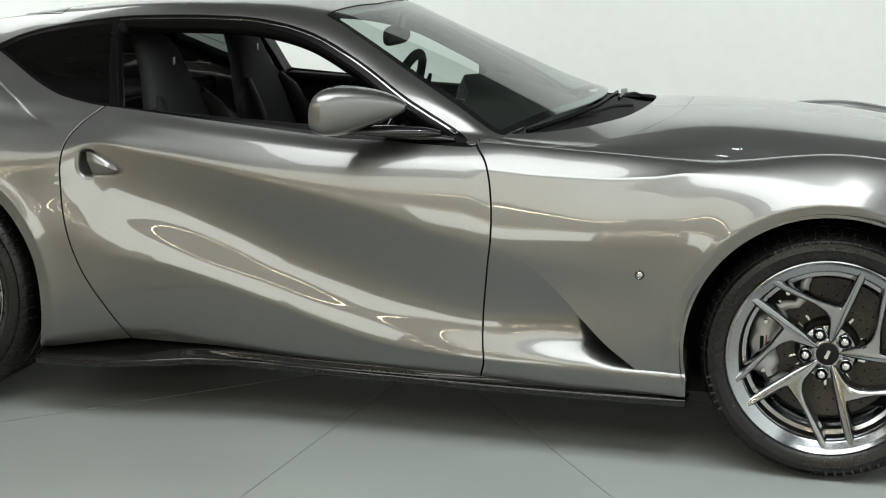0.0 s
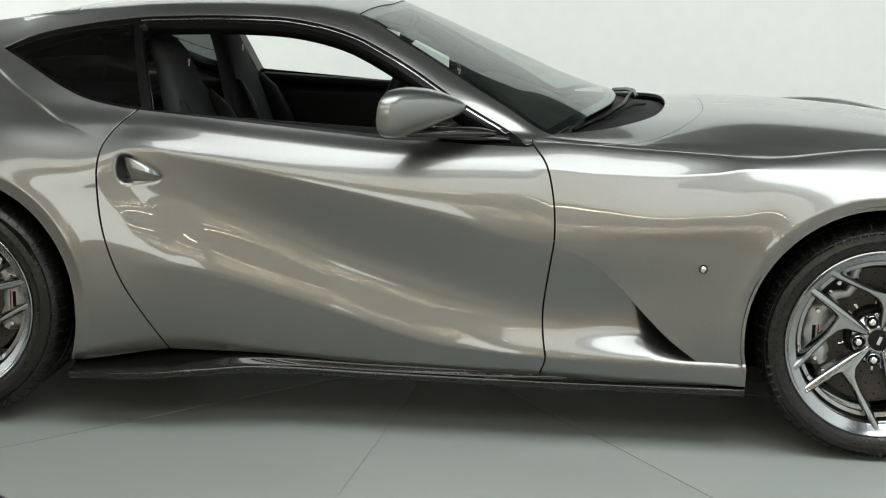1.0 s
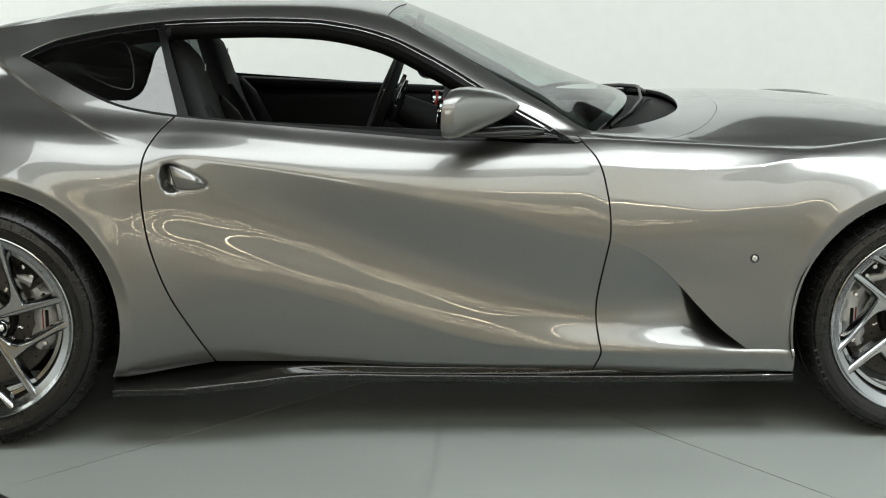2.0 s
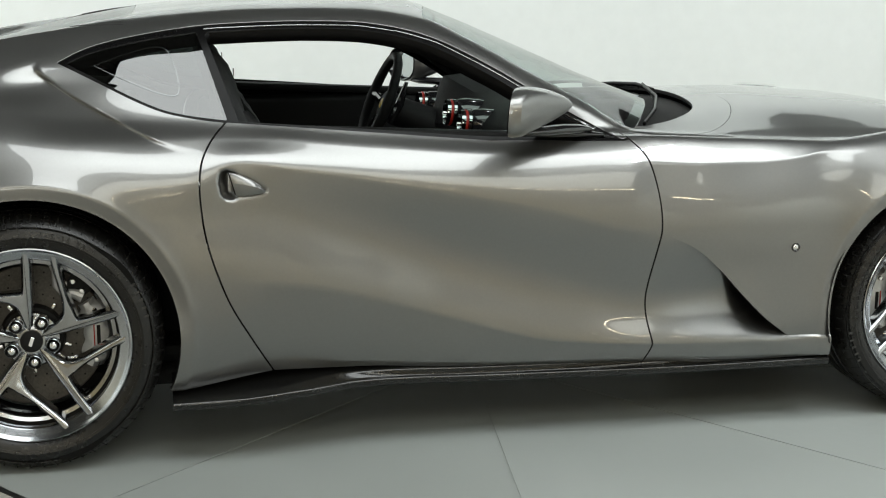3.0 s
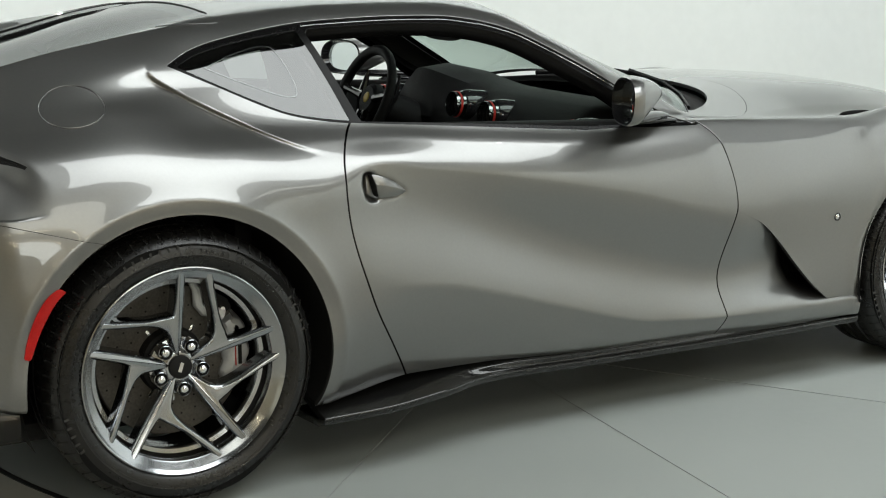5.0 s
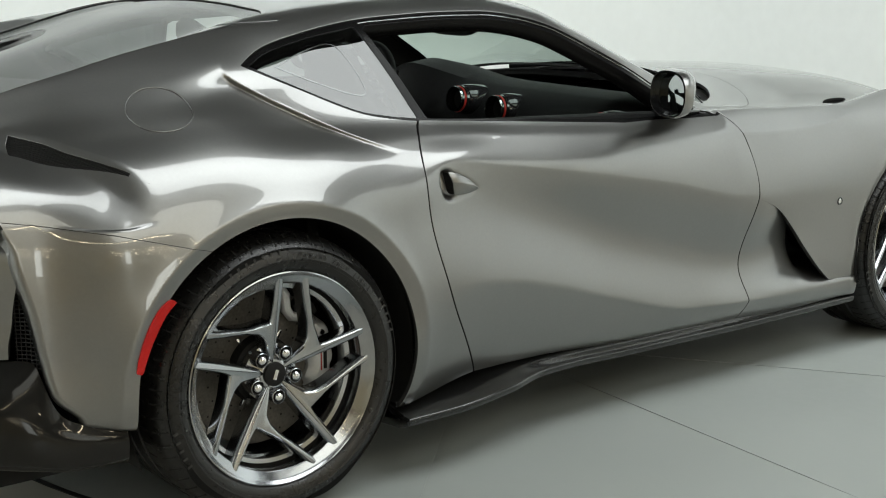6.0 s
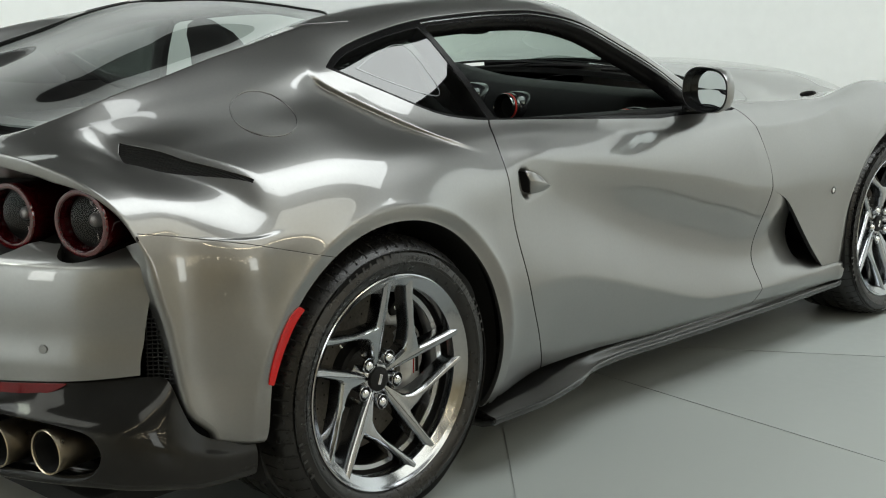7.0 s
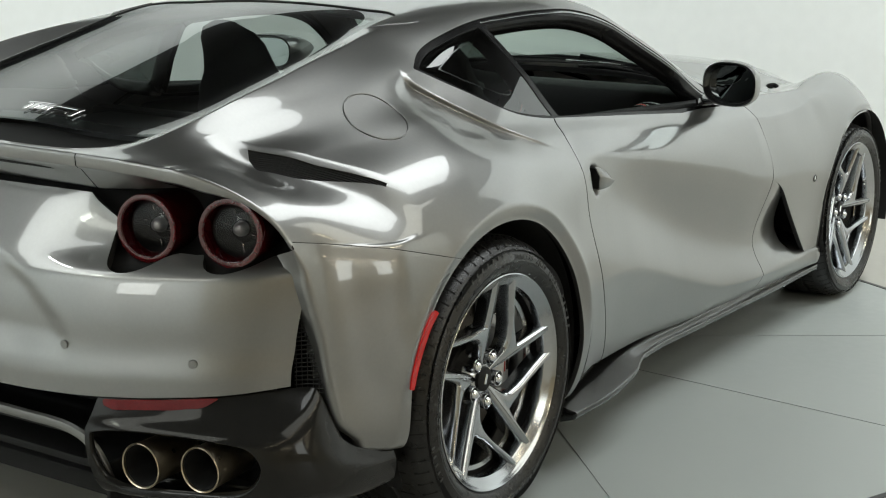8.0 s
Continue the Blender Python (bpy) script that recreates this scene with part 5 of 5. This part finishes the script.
low = [wedge.verts.new((x, y, -.0018)) for x, y in ring]
wedge.faces.new(top), wedge.faces.new(low[::-1])
for k in range(len(ring)):
    q = (k + 1) % len(ring)
    wedge.faces.new((top[k], low[k], low[q], top[q]))
bmesh.ops.recalc_face_normals(wedge, faces=wedge.faces)
plate = part("plate", wedge, FLOOR_GREY, turntable, "", False)
for k in range(9):
    ob = plate if k == 0 else new("plate", plate.data)
    ob.parent = turntable
    ob.matrix_basis = pose(*CENTRE, 0, 0, 0, -95.6 + 40 * k)
part("rim", lathe([(RADIUS + .004, -.012), (RADIUS + .004, .001), (RADIUS + .022, .001), (RADIUS + .022, -.012)], 160, pose(*CENTRE, 0, 90)), STEEL_DARK, turntable, "dark steel edge ring")
# the hall floor outside the ring lies level with it
bm = bmesh.new()
outer = [bm.verts.new(v) for v in ((-12, -21.9, -.001), (6, -21.9, -.001), (6, 5, -.001), (-12, 5, -.001))]
inner = [bm.verts.new((CENTRE[0] + (RADIUS + .022) * math.cos(2 * math.pi * k / 160), CENTRE[1] + (RADIUS + .022) * math.sin(2 * math.pi * k / 160), -.001)) for k in range(160)]
es = [bm.edges.new((a[k], a[(k + 1) % len(a)])) for a in (outer, inner) for k in range(len(a))]
bmesh.ops.triangle_fill(bm, edges=es, use_beauty=True)
for f in bm.faces:
    if f.normal.z < 0:
        f.normal_flip()
tagged(part("floor", bm, FLOOR_BEIGE, None, "", False), "pale beige sealed studio floor", "floor", "", "structure")


# overhead light panels and hall tubes
def light_panel(name, cx, cy, cz, sx, sy, mat, label, tilt=0, lean=0):
    """A framed luminous panel that shines downwards, or sideways from a stand."""
    ob = tagged(new(name), label, "light", "studio floor lights" if tilt or lean else "studio ceiling lights")
    ob.matrix_basis = pose(cx, cy, cz, tilt, lean)
    bm = bmesh.new()
    bmesh.ops.create_grid(bm, x_segments=1, y_segments=1, size=.5, matrix=Matrix.Diagonal((sx, sy, 1, 1)))
    bmesh.ops.reverse_faces(bm, faces=bm.faces)
    part("diffuser", bm, mat, ob, "glowing white diffuser", False)
    part("housing", box(0, 0, .057, sx + .06, sy + .06, .10, .01), BLACK_MATT, ob)
    if tilt or lean:
        # added upright panels stand on an invented pole with a flat foot
        back, home = ob.matrix_basis.to_3x3() @ Vector((0, 0, .13)), ob.matrix_basis.inverted()
        foot = (cx + back.x, cy + back.y)
        pole = tube([(*foot, .02), (*foot, cz)], .02, 12)
        bmesh.ops.transform(pole, matrix=home, verts=pole.verts)
        part("stand_pole", pole, STEEL_DARK, ob, "dark steel stand pole")
        part("stand_foot", box(*foot, .012, .16, .60, .024, .006, 2, home), STEEL_DARK, ob, "flat steel stand foot")


light_panel("ceiling_light", .60, -2.40, 4.29, 4.2, 2.4, PANEL_LIGHT, "large white softbox light under the ceiling")
# Unseen; its glow stands in for a hall ceiling bright from bounced light.
light_panel("ceiling_light", -.3, -6.0, 4.29, 6.4, 2.6, SOUTH_LIGHT, "wide dim glow added for the bright hall ceiling mirrored in the flank")
# Fill panel added out of view to lift the tail and the floor.
light_panel("ceiling_light", -6.2, -1.0, 4.29, 1.4, 3.6, SOUTH_LIGHT, "unseen white panel added to fill light on the tail and floor")
# Added out of view to brighten the bumper slope below the lamps.
light_panel("ceiling_light", -4.8, 1.7, 4.29, 3.0, 2.4, CORNER_LIGHT, "unseen white panel added to brighten the slope under the tail lamps")
# Unseen glow, added to put a bright rectangle on the rear bumper.
light_panel("unseen_panel", -7.35, -1.0, 2.1, 1.1, .95, REAR_LIGHT, "unseen glowing panel added for the bright rectangle mirrored in the bumper", 0, -90)
# Another unseen glow, added for the pale swath across door and wing.
light_panel("unseen_panel", -1.65, -10.8, 2.4, 1.9, 2.2, HALL_LIGHT, "unseen tall glowing panel added for the bright swath on the doors", 90)
for row_y in (-7.7, -12.5, -14, -15.5, -17, -18.5, -20):
    for row_x in (-5.4, -1.8, 1.8):
        light_panel("tube_light", row_x, row_y, 4.29, 3.2, .05, TUBE_LIGHT, "thin warm-white ceiling tube light")

# ---- fittings on the outside ----
def door_mirror(side, door):
    secs = []
    for x, w, z, hy, hz in ((-.028, .938, .967, .098, .062), (-.033, .938, .967, .102, .067), (-.020, .938, .967, .105, .070), (.005, .933, .968, .110, .069), (.03, .925, .970, .101, .064),
                            (.075, .908, .973, .082, .054), (.115, .893, .975, .061, .043), (.155, .879, .976, .040, .030), (.185, .869, .976, .022, .017), (.200, .864, .976, .006, .005)):
        secs.append(ring_x((x if x < 0 else x * .80) + .008, -w * side, z, hy, hz, 2.6, 40, .10, .35 * side))
    body = part("door_mirror", loft(secs, False), PAINT, car, "grey metallic door mirror housing")
    inner = [ring_x(-.028, -.938 * side, .967, .098, .062, 2.6, 40, .10, .35 * side), ring_x(.002, -.940 * side, .967, .091, .056, 2.6, 40, .10, .35 * side), ring_x(.006, -.940 * side, .967, .090, .054, 2.6, 40, .10, .35 * side)]
    part("mirror_bezel", loft(inner, False), BLACK_GLOSS, body)
    g = [ring_x(.003, -.940 * side, .967, .090, .054, 2.6, 40, .10, .35 * side), ring_x(.003, -.940 * side, .967, .001, .0006, 2.6, 40, .10, .35 * side)]
    part("mirror_glass", loft(g, False), MIRROR, body, "mirror glass")
    arm = [ring_x(x, -w * side, z, hy, hz, 2.2, 24) for x, w, z, hy, hz in ((.0, .88, .907, .010, .005), (.03, .87, .905, .045, .012), (.09, .845, .904, .050, .015), (.15, .822, .903, .040, .016), (.21, .800, .900, .028, .014), (.25, .788, .896, .012, .007))]
    part("mirror_arm", loft(arm), BLACK_GLOSS, body, "gloss black mirror arm")
    part("mirror_foot", loft([ring_x(x, -w * side, z, hy, hz, 2.2, 24) for x, w, z, hy, hz in ((.08, .80, .884, .010, .004), (.12, .795, .888, .030, .012), (.20, .785, .886, .030, .014), (.29, .775, .878, .012, .006))]), BLACK_GLOSS, body)


def door_handle(side, door):
    secs = []
    for x, w, h, zc in ((-.8050, .896, .0310, .7795), (-.8040, .904, .0325, .7795), (-.792, .9085, .0315, .7785), (-.775, .9095, .0285, .7762), (-.755, .9090, .0235, .7720), (-.737, .9075, .0170, .7672), (-.725, .9055, .0110, .7636), (-.718, .9035, .0065, .7616), (-.714, .900, .0020, .7605)):
        edge, lean = min(.004, h * .3), .0095 / .033
        out = [(x - lean * v, -(w + o) * side, zc + v) for v, o in ((-h, -.030), (-h, -.006), (-h + edge * .4, -.0015), (-h + edge, 0), (-h * .3, .0030), (h * .10, .0062), (h * .22, .0060), (h - edge, -.003), (h - edge * .3, -.005), (h, -.007), (h, -.030))]
        secs.append(out)
    handle = part("door_handle", loft(secs), PAINT, door, "flush wedge-shaped door handle")
    # A black plate on the end face paints the shade of a hollow.
    rim = [Vector(v) for v in secs[1]]
    mid = sum(rim, Vector()) / len(rim)
    part("handle_shade_plate", loft([[tuple(mid + (v - mid) * k + Vector((dx, 0, 0))) for v in rim] for k, dx in ((.90, -.0010), (.90, -.0030))]), BLACK_MATT, handle, "black plate painting the shade in the handle's hollow end")


for side, door in zip((1, -1), DOORS):
    door_mirror(side, door)
    door_handle(side, door)
    # small round wing badge with a silver rim
    m = pose(.85, -.921 * side, .547) @ Matrix.Diagonal((1, side, 1, 1))
    badge = part("side_repeater", lathe([(.0085, -.002), (.0105, -.0035), (.0130, -.003), (.0140, .001), (.0140, .012)], 28, m), BLACK_GLOSS, car, "small round side repeater lamp with a clear centre")
    part("repeater_lens", lathe([(0, -.004), (.005, -.0035), (.0085, -.0015)], 20, m), CHROME, badge, "clear silvered lens")

# red side marks behind the rear wheels, amber ones on the front bumper
MARK = np.vstack([curve([(-1.655, .606), (-1.683, .579), (-1.720, .516), (-1.748, .448)], 12), curve([(-1.764, .449), (-1.755, .493), (-1.730, .556), (-1.700, .597), (-1.673, .613)], 12)])
both(panel(upper, rows_between(field_side(MARK), .8, 4.5)).moved(.0035), "side_reflector", RED_LENS, "red side reflector beside the rear wheel", .008)
AMBER = np.array([(1.775, .42), (1.79, .42), (1.80, .58), (1.77, .62), (1.755, .60)])
both(panel(front, rows_between(field_side(AMBER), .8, 5)).moved(.004), "side_marker", AMBER_LENS, "amber side marker on the front bumper", .008)

# rear bumper fittings
FOG = np.array([(.515, .483), (.520, .471), (.540, .464), (.690, .467), (.712, .476), (.732, .491), (.62, .485)])
for side in (1, -1):
    ws, zs = np.meshgrid(np.linspace(.505, .745, 50), np.linspace(.447, .495, 18))
    xs = np.interp(ws, [.44, .548, .636, .729, .782], [-2.267, -2.229, -2.180, -2.124, -2.057]) - .014 - (.48 - zs) * .25
    p = np.stack([xs, -ws * side, zs], -1).reshape(-1, 3)
    i = np.arange(len(p)).reshape(ws.shape)
    a, b, c, d = i[:-1, :-1].ravel(), i[:-1, 1:].ravel(), i[1:, 1:].ravel(), i[1:, :-1].ravel()
    t = np.vstack([np.column_stack([a, c, d]), np.column_stack([a, b, c])])
    fog = renormal(Sheet(p, p * 0, np.zeros(len(p)), t if side > 0 else t[:, ::-1]))
    fog = fog.inside([lambda s: distance(np.abs(s.p[:, 1]), s.p[:, 2], FOG)])
    fog.build("rear_reflector", FOG_RED, car, "slim red reflector above the exhaust pipes", .012)
    for w, z in ((.420, .588), (.682, .562)):
        x = float(fascia_x(w, z))
        turn = math.degrees(math.atan((float(fascia_x(w + .01, z)) - float(fascia_x(w - .01, z))) / .02))
        m = pose(x - .0022, -w * side, z, 0, 0, -90 + turn * side)
        part("parking_sensor", lathe([(0, -.0012), (.0088, -.0010), (.0092, .0005), (.0092, .004)], 24, m), PAINT, car, "round painted parking sensor")
        part("sensor_gap", lathe([(.0094, -.0008), (.0099, -.0008), (.0099, .003)], 24, m), PAINT_DARK, car)
    # mesh outlet between bumper face and flank: a dark backing and crossed wires
    mesh_ob = part("bumper_outlet", box(-1.888, -.800 * side, .575, .02, .06, .24, .003), DARK_VOID, car, "black mesh outlet at the bumper's corner")
    for k in range(22):
        z = .478 + .0095 * k
        part("outlet_wire", tube([(-1.985, -.812 * side, z), (-1.968, -.836 * side, z + .002), (-1.950, -.862 * side, z)], .0018, 5), BLACK_MATT, mesh_ob)
    for k in range(5):
        w = .815 + .0098 * k
        part("outlet_wire", tube([(-1.985 + .7 * (w - .812), -w * side, .465), (-1.985 + .7 * (w - .812), -w * side, .69)], .0014, 5), BLACK_MATT, mesh_ob)

# plain badge bars lying on the rear window
GLASS_PATCH = panel(upper, rows_between(field_plan(REAR_GLASS), 8.2, 20))
GLASS_PATCH = GLASS_PATCH.joined(GLASS_PATCH.mirrored())
badge_x = lambda y: -1.957 + .10 * y * y
for k in range(7):
    y0 = .030 - .0265 * k
    bar = GLASS_PATCH.inside([lambda s: np.abs(s.p[:, 1] - y0) - .0095, lambda s: np.abs(s.p[:, 0] - badge_x(s.p[:, 1]) - .014) - (.017 if k in (0, 6) else .010)])
    if len(bar.t):
        bar.moved(.004).build("window_badge", CHROME, car, "plain silver badge bar", .004)
stroke = GLASS_PATCH.inside([lambda s: np.abs(s.p[:, 1] + .050) - .092, lambda s: np.abs(s.p[:, 0] - badge_x(s.p[:, 1]) - .034) - .003])
stroke.moved(.004).build("window_badge", CHROME, car, "plain silver badge bar", .004)

# wipers
def wiper(points, blade):
    arm = part("wiper", tube(points, [.006, .0055, .005, .004], 8), BLACK_MATT, car, "black windscreen wiper")
    part("wiper_blade", tube(blade, .005, 8, 1.6), RUBBER_SEAL, arm)


wiper([(.70, -.02, .915), (.66, -.16, .925), (.60, -.33, .915), (.55, -.45, .905)], [(.655, -.05, .958), (.625, -.28, .938), (.56, -.46, .915), (.47, -.62, .890)])
wiper([(.69, .42, .90), (.67, .28, .925), (.66, .14, .935), (.665, .02, .94)], [(.60, .48, .912), (.645, .25, .936), (.665, .05, .950), (.67, -.12, .945)])

# ---- cabin ----
lining = panel(base, flip(field_row(6.2)), lambda s: s.p[:, 0] - .44, lambda s: -1.95 - s.p[:, 0])
lining = lining.outside(rows_between(field_side(DOOR_GLASS, -.004), 5.7, 9.2)).outside(rows_between(field_side(QUARTER_GLASS, -.004), 5.7, 9.2))
lining = lining.outside(rows_between(field_plan(WINDSCREEN, .02), 8.2, 20)).outside(rows_between(field_plan(REAR_GLASS, .03), 8.2, 20)).outside(rows_between(field_plan(COWL, -.01), 7.5, 20))
lining = lining.moved(-.022)
lining.t, lining.n = lining.t[:, ::-1], -lining.n
whole(lining, "headlining", ALCANTARA, "charcoal suede roof and pillar lining", 0)
part("cabin_floor", box(-.45, 0, .26, 1.8, 1.44, .05, .01), LEATHER, car, "dark cabin floor")
part("bulkhead", box(-1.10, 0, .60, .06, 1.40, .60, .02), LEATHER, car, "dark rear bulkhead")
part("parcel_shelf", box(-1.50, 0, .86, .90, 1.25, .05, .015), LEATHER, car, "dark luggage cover under the rear window")
part("centre_console", box(-.30, 0, .50, .9, .26, .36, .04), LEATHER, car, "dark leather centre console")
for side, door in zip((1, -1), DOORS):
    card = part("door_card", box(-.24, -.755 * side, .58, 1.20, .09, .58, .03, 3), LEATHER, door, "black leather door card")
    part("armrest", box(-.30, -.70 * side, .62, .60, .07, .06, .02, 2), LEATHER, door)
    part("belt_moulding", box(-.24, -.735 * side, .872, 1.15, .05, .03, .012, 2, Matrix.Rotation(radians(2.6), 4, "Y") @ pose(0, 0, .003)), LEATHER, door)


def seat(y):
    secs = []
    for x, z, hw, th, dish in ((-.60, .40, .25, .06, .03), (-.62, .50, .265, .075, .05), (-.655, .62, .27, .080, .06), (-.70, .74, .265, .080, .06), (-.735, .84, .245, .070, .045),
                               (-.765, .92, .205, .060, .025), (-.79, .98, .150, .055, .01), (-.81, 1.04, .130, .052, .004), (-.83, 1.09, .120, .048, .0), (-.845, 1.122, .100, .036, .0), (-.855, 1.138, .06, .02, 0)):
        out = []
        for k in range(28):
            a = 2 * math.pi * k / 28
            c, s = math.cos(a), math.sin(a)
            front_face = max(s, 0)
            out.append((x + th * math.copysign(abs(s) ** .8, s) + (-dish * front_face + dish * .9 * abs(c) ** 6), y + hw * math.copysign(abs(c) ** .7, c), z - .02 * s))
        secs.append(out)
    ob = part("seat", loft(secs), ALCANTARA, car, "charcoal suede bucket seat with built-in headrest")
    part("seat_cushion", box(-.38, y, .42, .50, .50, .16, .05, 3, pose(0, 0, 0)), ALCANTARA, ob)
    for s in (1, -1):
        part("seat_bolster", tube([(-.62, y + s * .235, .46), (-.63, y + s * .245, .62), (-.675, y + s * .235, .76), (-.72, y + s * .205, .87), (-.75, y + s * .16, .93)], [.05, .055, .05, .04, .022], 12), LEATHER, ob, "black leather side bolster")
    part("seat_badge", box(-.766, y, 1.045, .003, .014, .024, .001, 1), PAINT_DARK, ob, "small silver shape on the headrest")


seat(-.37), seat(.37)

# dashboard: a section swept across the car, with a hood over the dials
def dashboard():
    secs = []
    for k in range(61):
        y = -.72 + 1.44 * k / 60
        hood = math.exp(-((y - .37) / .19) ** 2)
        swell = math.exp(-((y + .02) / .22) ** 4) * .5 + .5
        edge = 1 - .10 * max(0, (abs(y) - .55) / .17) ** 2
        prof = [(.50, .60), (.05, .60), (.02, .70), (.035 - .05 * hood, .80), (.07 - .06 * hood, .855 + .01 * swell), (.10 - .08 * hood, .885 + .035 * hood), (.13 - .09 * hood, .905 + .058 * hood),
                (.20 - .05 * hood, .915 + .060 * hood), (.28, .912 + .034 * hood), (.36, .895 + .012 * hood), (.44, .865), (.50, .83), (.52, .78)]
        sweep = 1.0 * max(0, (abs(y) - .56) / .16) ** 2
        secs.append([(x + .7 * sweep * (.5 - x), y * (1 - .22 * max(0, x - .15)), z * edge + .6 * (1 - edge) - .03 * sweep) for x, z in prof])
    return part("dashboard", loft(secs), LEATHER, car, "black leather dashboard with a hooded instrument binnacle")


dashboard()
for y, z, x in ((-.135, .848, -.01), (.062, .864, -.02), (-.62, .835, 0), (.62, .84, -.02)):
    m = pose(x, y, z, 0, 0, -90) @ pose(0, 0, 0, -6)
    vent_ob = part("air_vent", lathe([(.020, .10), (.034, .030), (.0385, .012), (.0400, .002), (.0425, .000), (.0440, .004), (.0440, .014)], 40, m), CHROME_DARK, car, "round turbine air vent with a red ring")
    part("vent_core", lathe([(0, .028), (.030, .030), (.0345, .032)], 28, m), DARK_VOID, vent_ob)
    part("vent_ring", lathe([(.0440, .014), (.0458, .0150), (.0462, .0185), (.0455, .0215), (.0440, .0220)], 40, m), RED_PAINT, vent_ob, "thin red ring")
    part("vent_collar", lathe([(.0440, .022), (.0470, .024), (.0475, .034), (.0455, .037)], 40, m), CHROME_DARK, vent_ob, "dark metal collar")
    part("vent_pod", lathe([(.0455, .037), (.0500, .042), (.0545, .075), (.0550, .12), (.048, .17)], 32, m), BLACK_GLOSS, vent_ob, "gloss black pod")


def steering_wheel(x, y, z):
    m = pose(x, y, z) @ Matrix.Rotation(radians(22), 4, "Y")
    ring = [m @ Vector((0, .180 * math.cos(2 * math.pi * k / 48), .178 * math.sin(2 * math.pi * k / 48) * (1 if math.sin(2 * math.pi * k / 48) > -.6 else .93))) for k in range(48)]
    ob = part("steering_wheel", tube(ring, .0165, 12, 1.15, True), LEATHER, car, "black leather steering wheel with a yellow badge")
    part("wheel_boss", lathe([(0, -.012), (.045, -.010), (.058, .0), (.062, .025), (.04, .05)], 40, m @ pose(.02, 0, 0, 0, 0, -90)), LEATHER, ob)
    part("boss_badge", lathe([(0, -.0015), (.017, -.001), (.020, .001)], 28, m @ pose(.008, 0, .004, 0, 0, -90)), YELLOW, ob, "round yellow badge")
    for a in (8, 172, 250, 290):
        e = m @ Vector((.004, .172 * math.cos(radians(a)), .170 * math.sin(radians(a))))
        s0 = m @ Vector((.02, .05 * math.cos(radians(a)), .05 * math.sin(radians(a))))
        part("wheel_spoke", tube([s0, (s0 + e) / 2, e], [.017, .013, .015], 10), BLACK_GLOSS, ob)
    for s in (1, -1):
        part("shift_paddle", tube([m @ Vector((.05, s * .10, -.05)), m @ Vector((.05, s * .125, .03)), m @ Vector((.045, s * .12, .11))], [.010, .016, .007], 8), BLACK_GLOSS, ob, "carbon gear paddle")
    part("column_shroud", tube([m @ Vector((.04, 0, 0)), m @ Vector((.22, 0, -.01))], [.05, .07], 16), LEATHER, ob)


steering_wheel(-.205, .37, .868)
# inside mirror
inner_mirror = part("inside_mirror", loft([ring_x(x + .01, -.03, 1.125, hy, hz, 3, 28) for x, hy, hz in ((-.125, .115, .022), (-.120, .138, .034), (-.105, .132, .031), (-.09, .09, .018))]), BLACK_MATT, car, "black inside mirror on the windscreen")
part("mirror_stem", tube([(-.10, -.02, 1.125), (-.085, -.02, 1.17), (-.078, -.02, 1.198)], .012, 10), BLACK_MATT, inner_mirror)
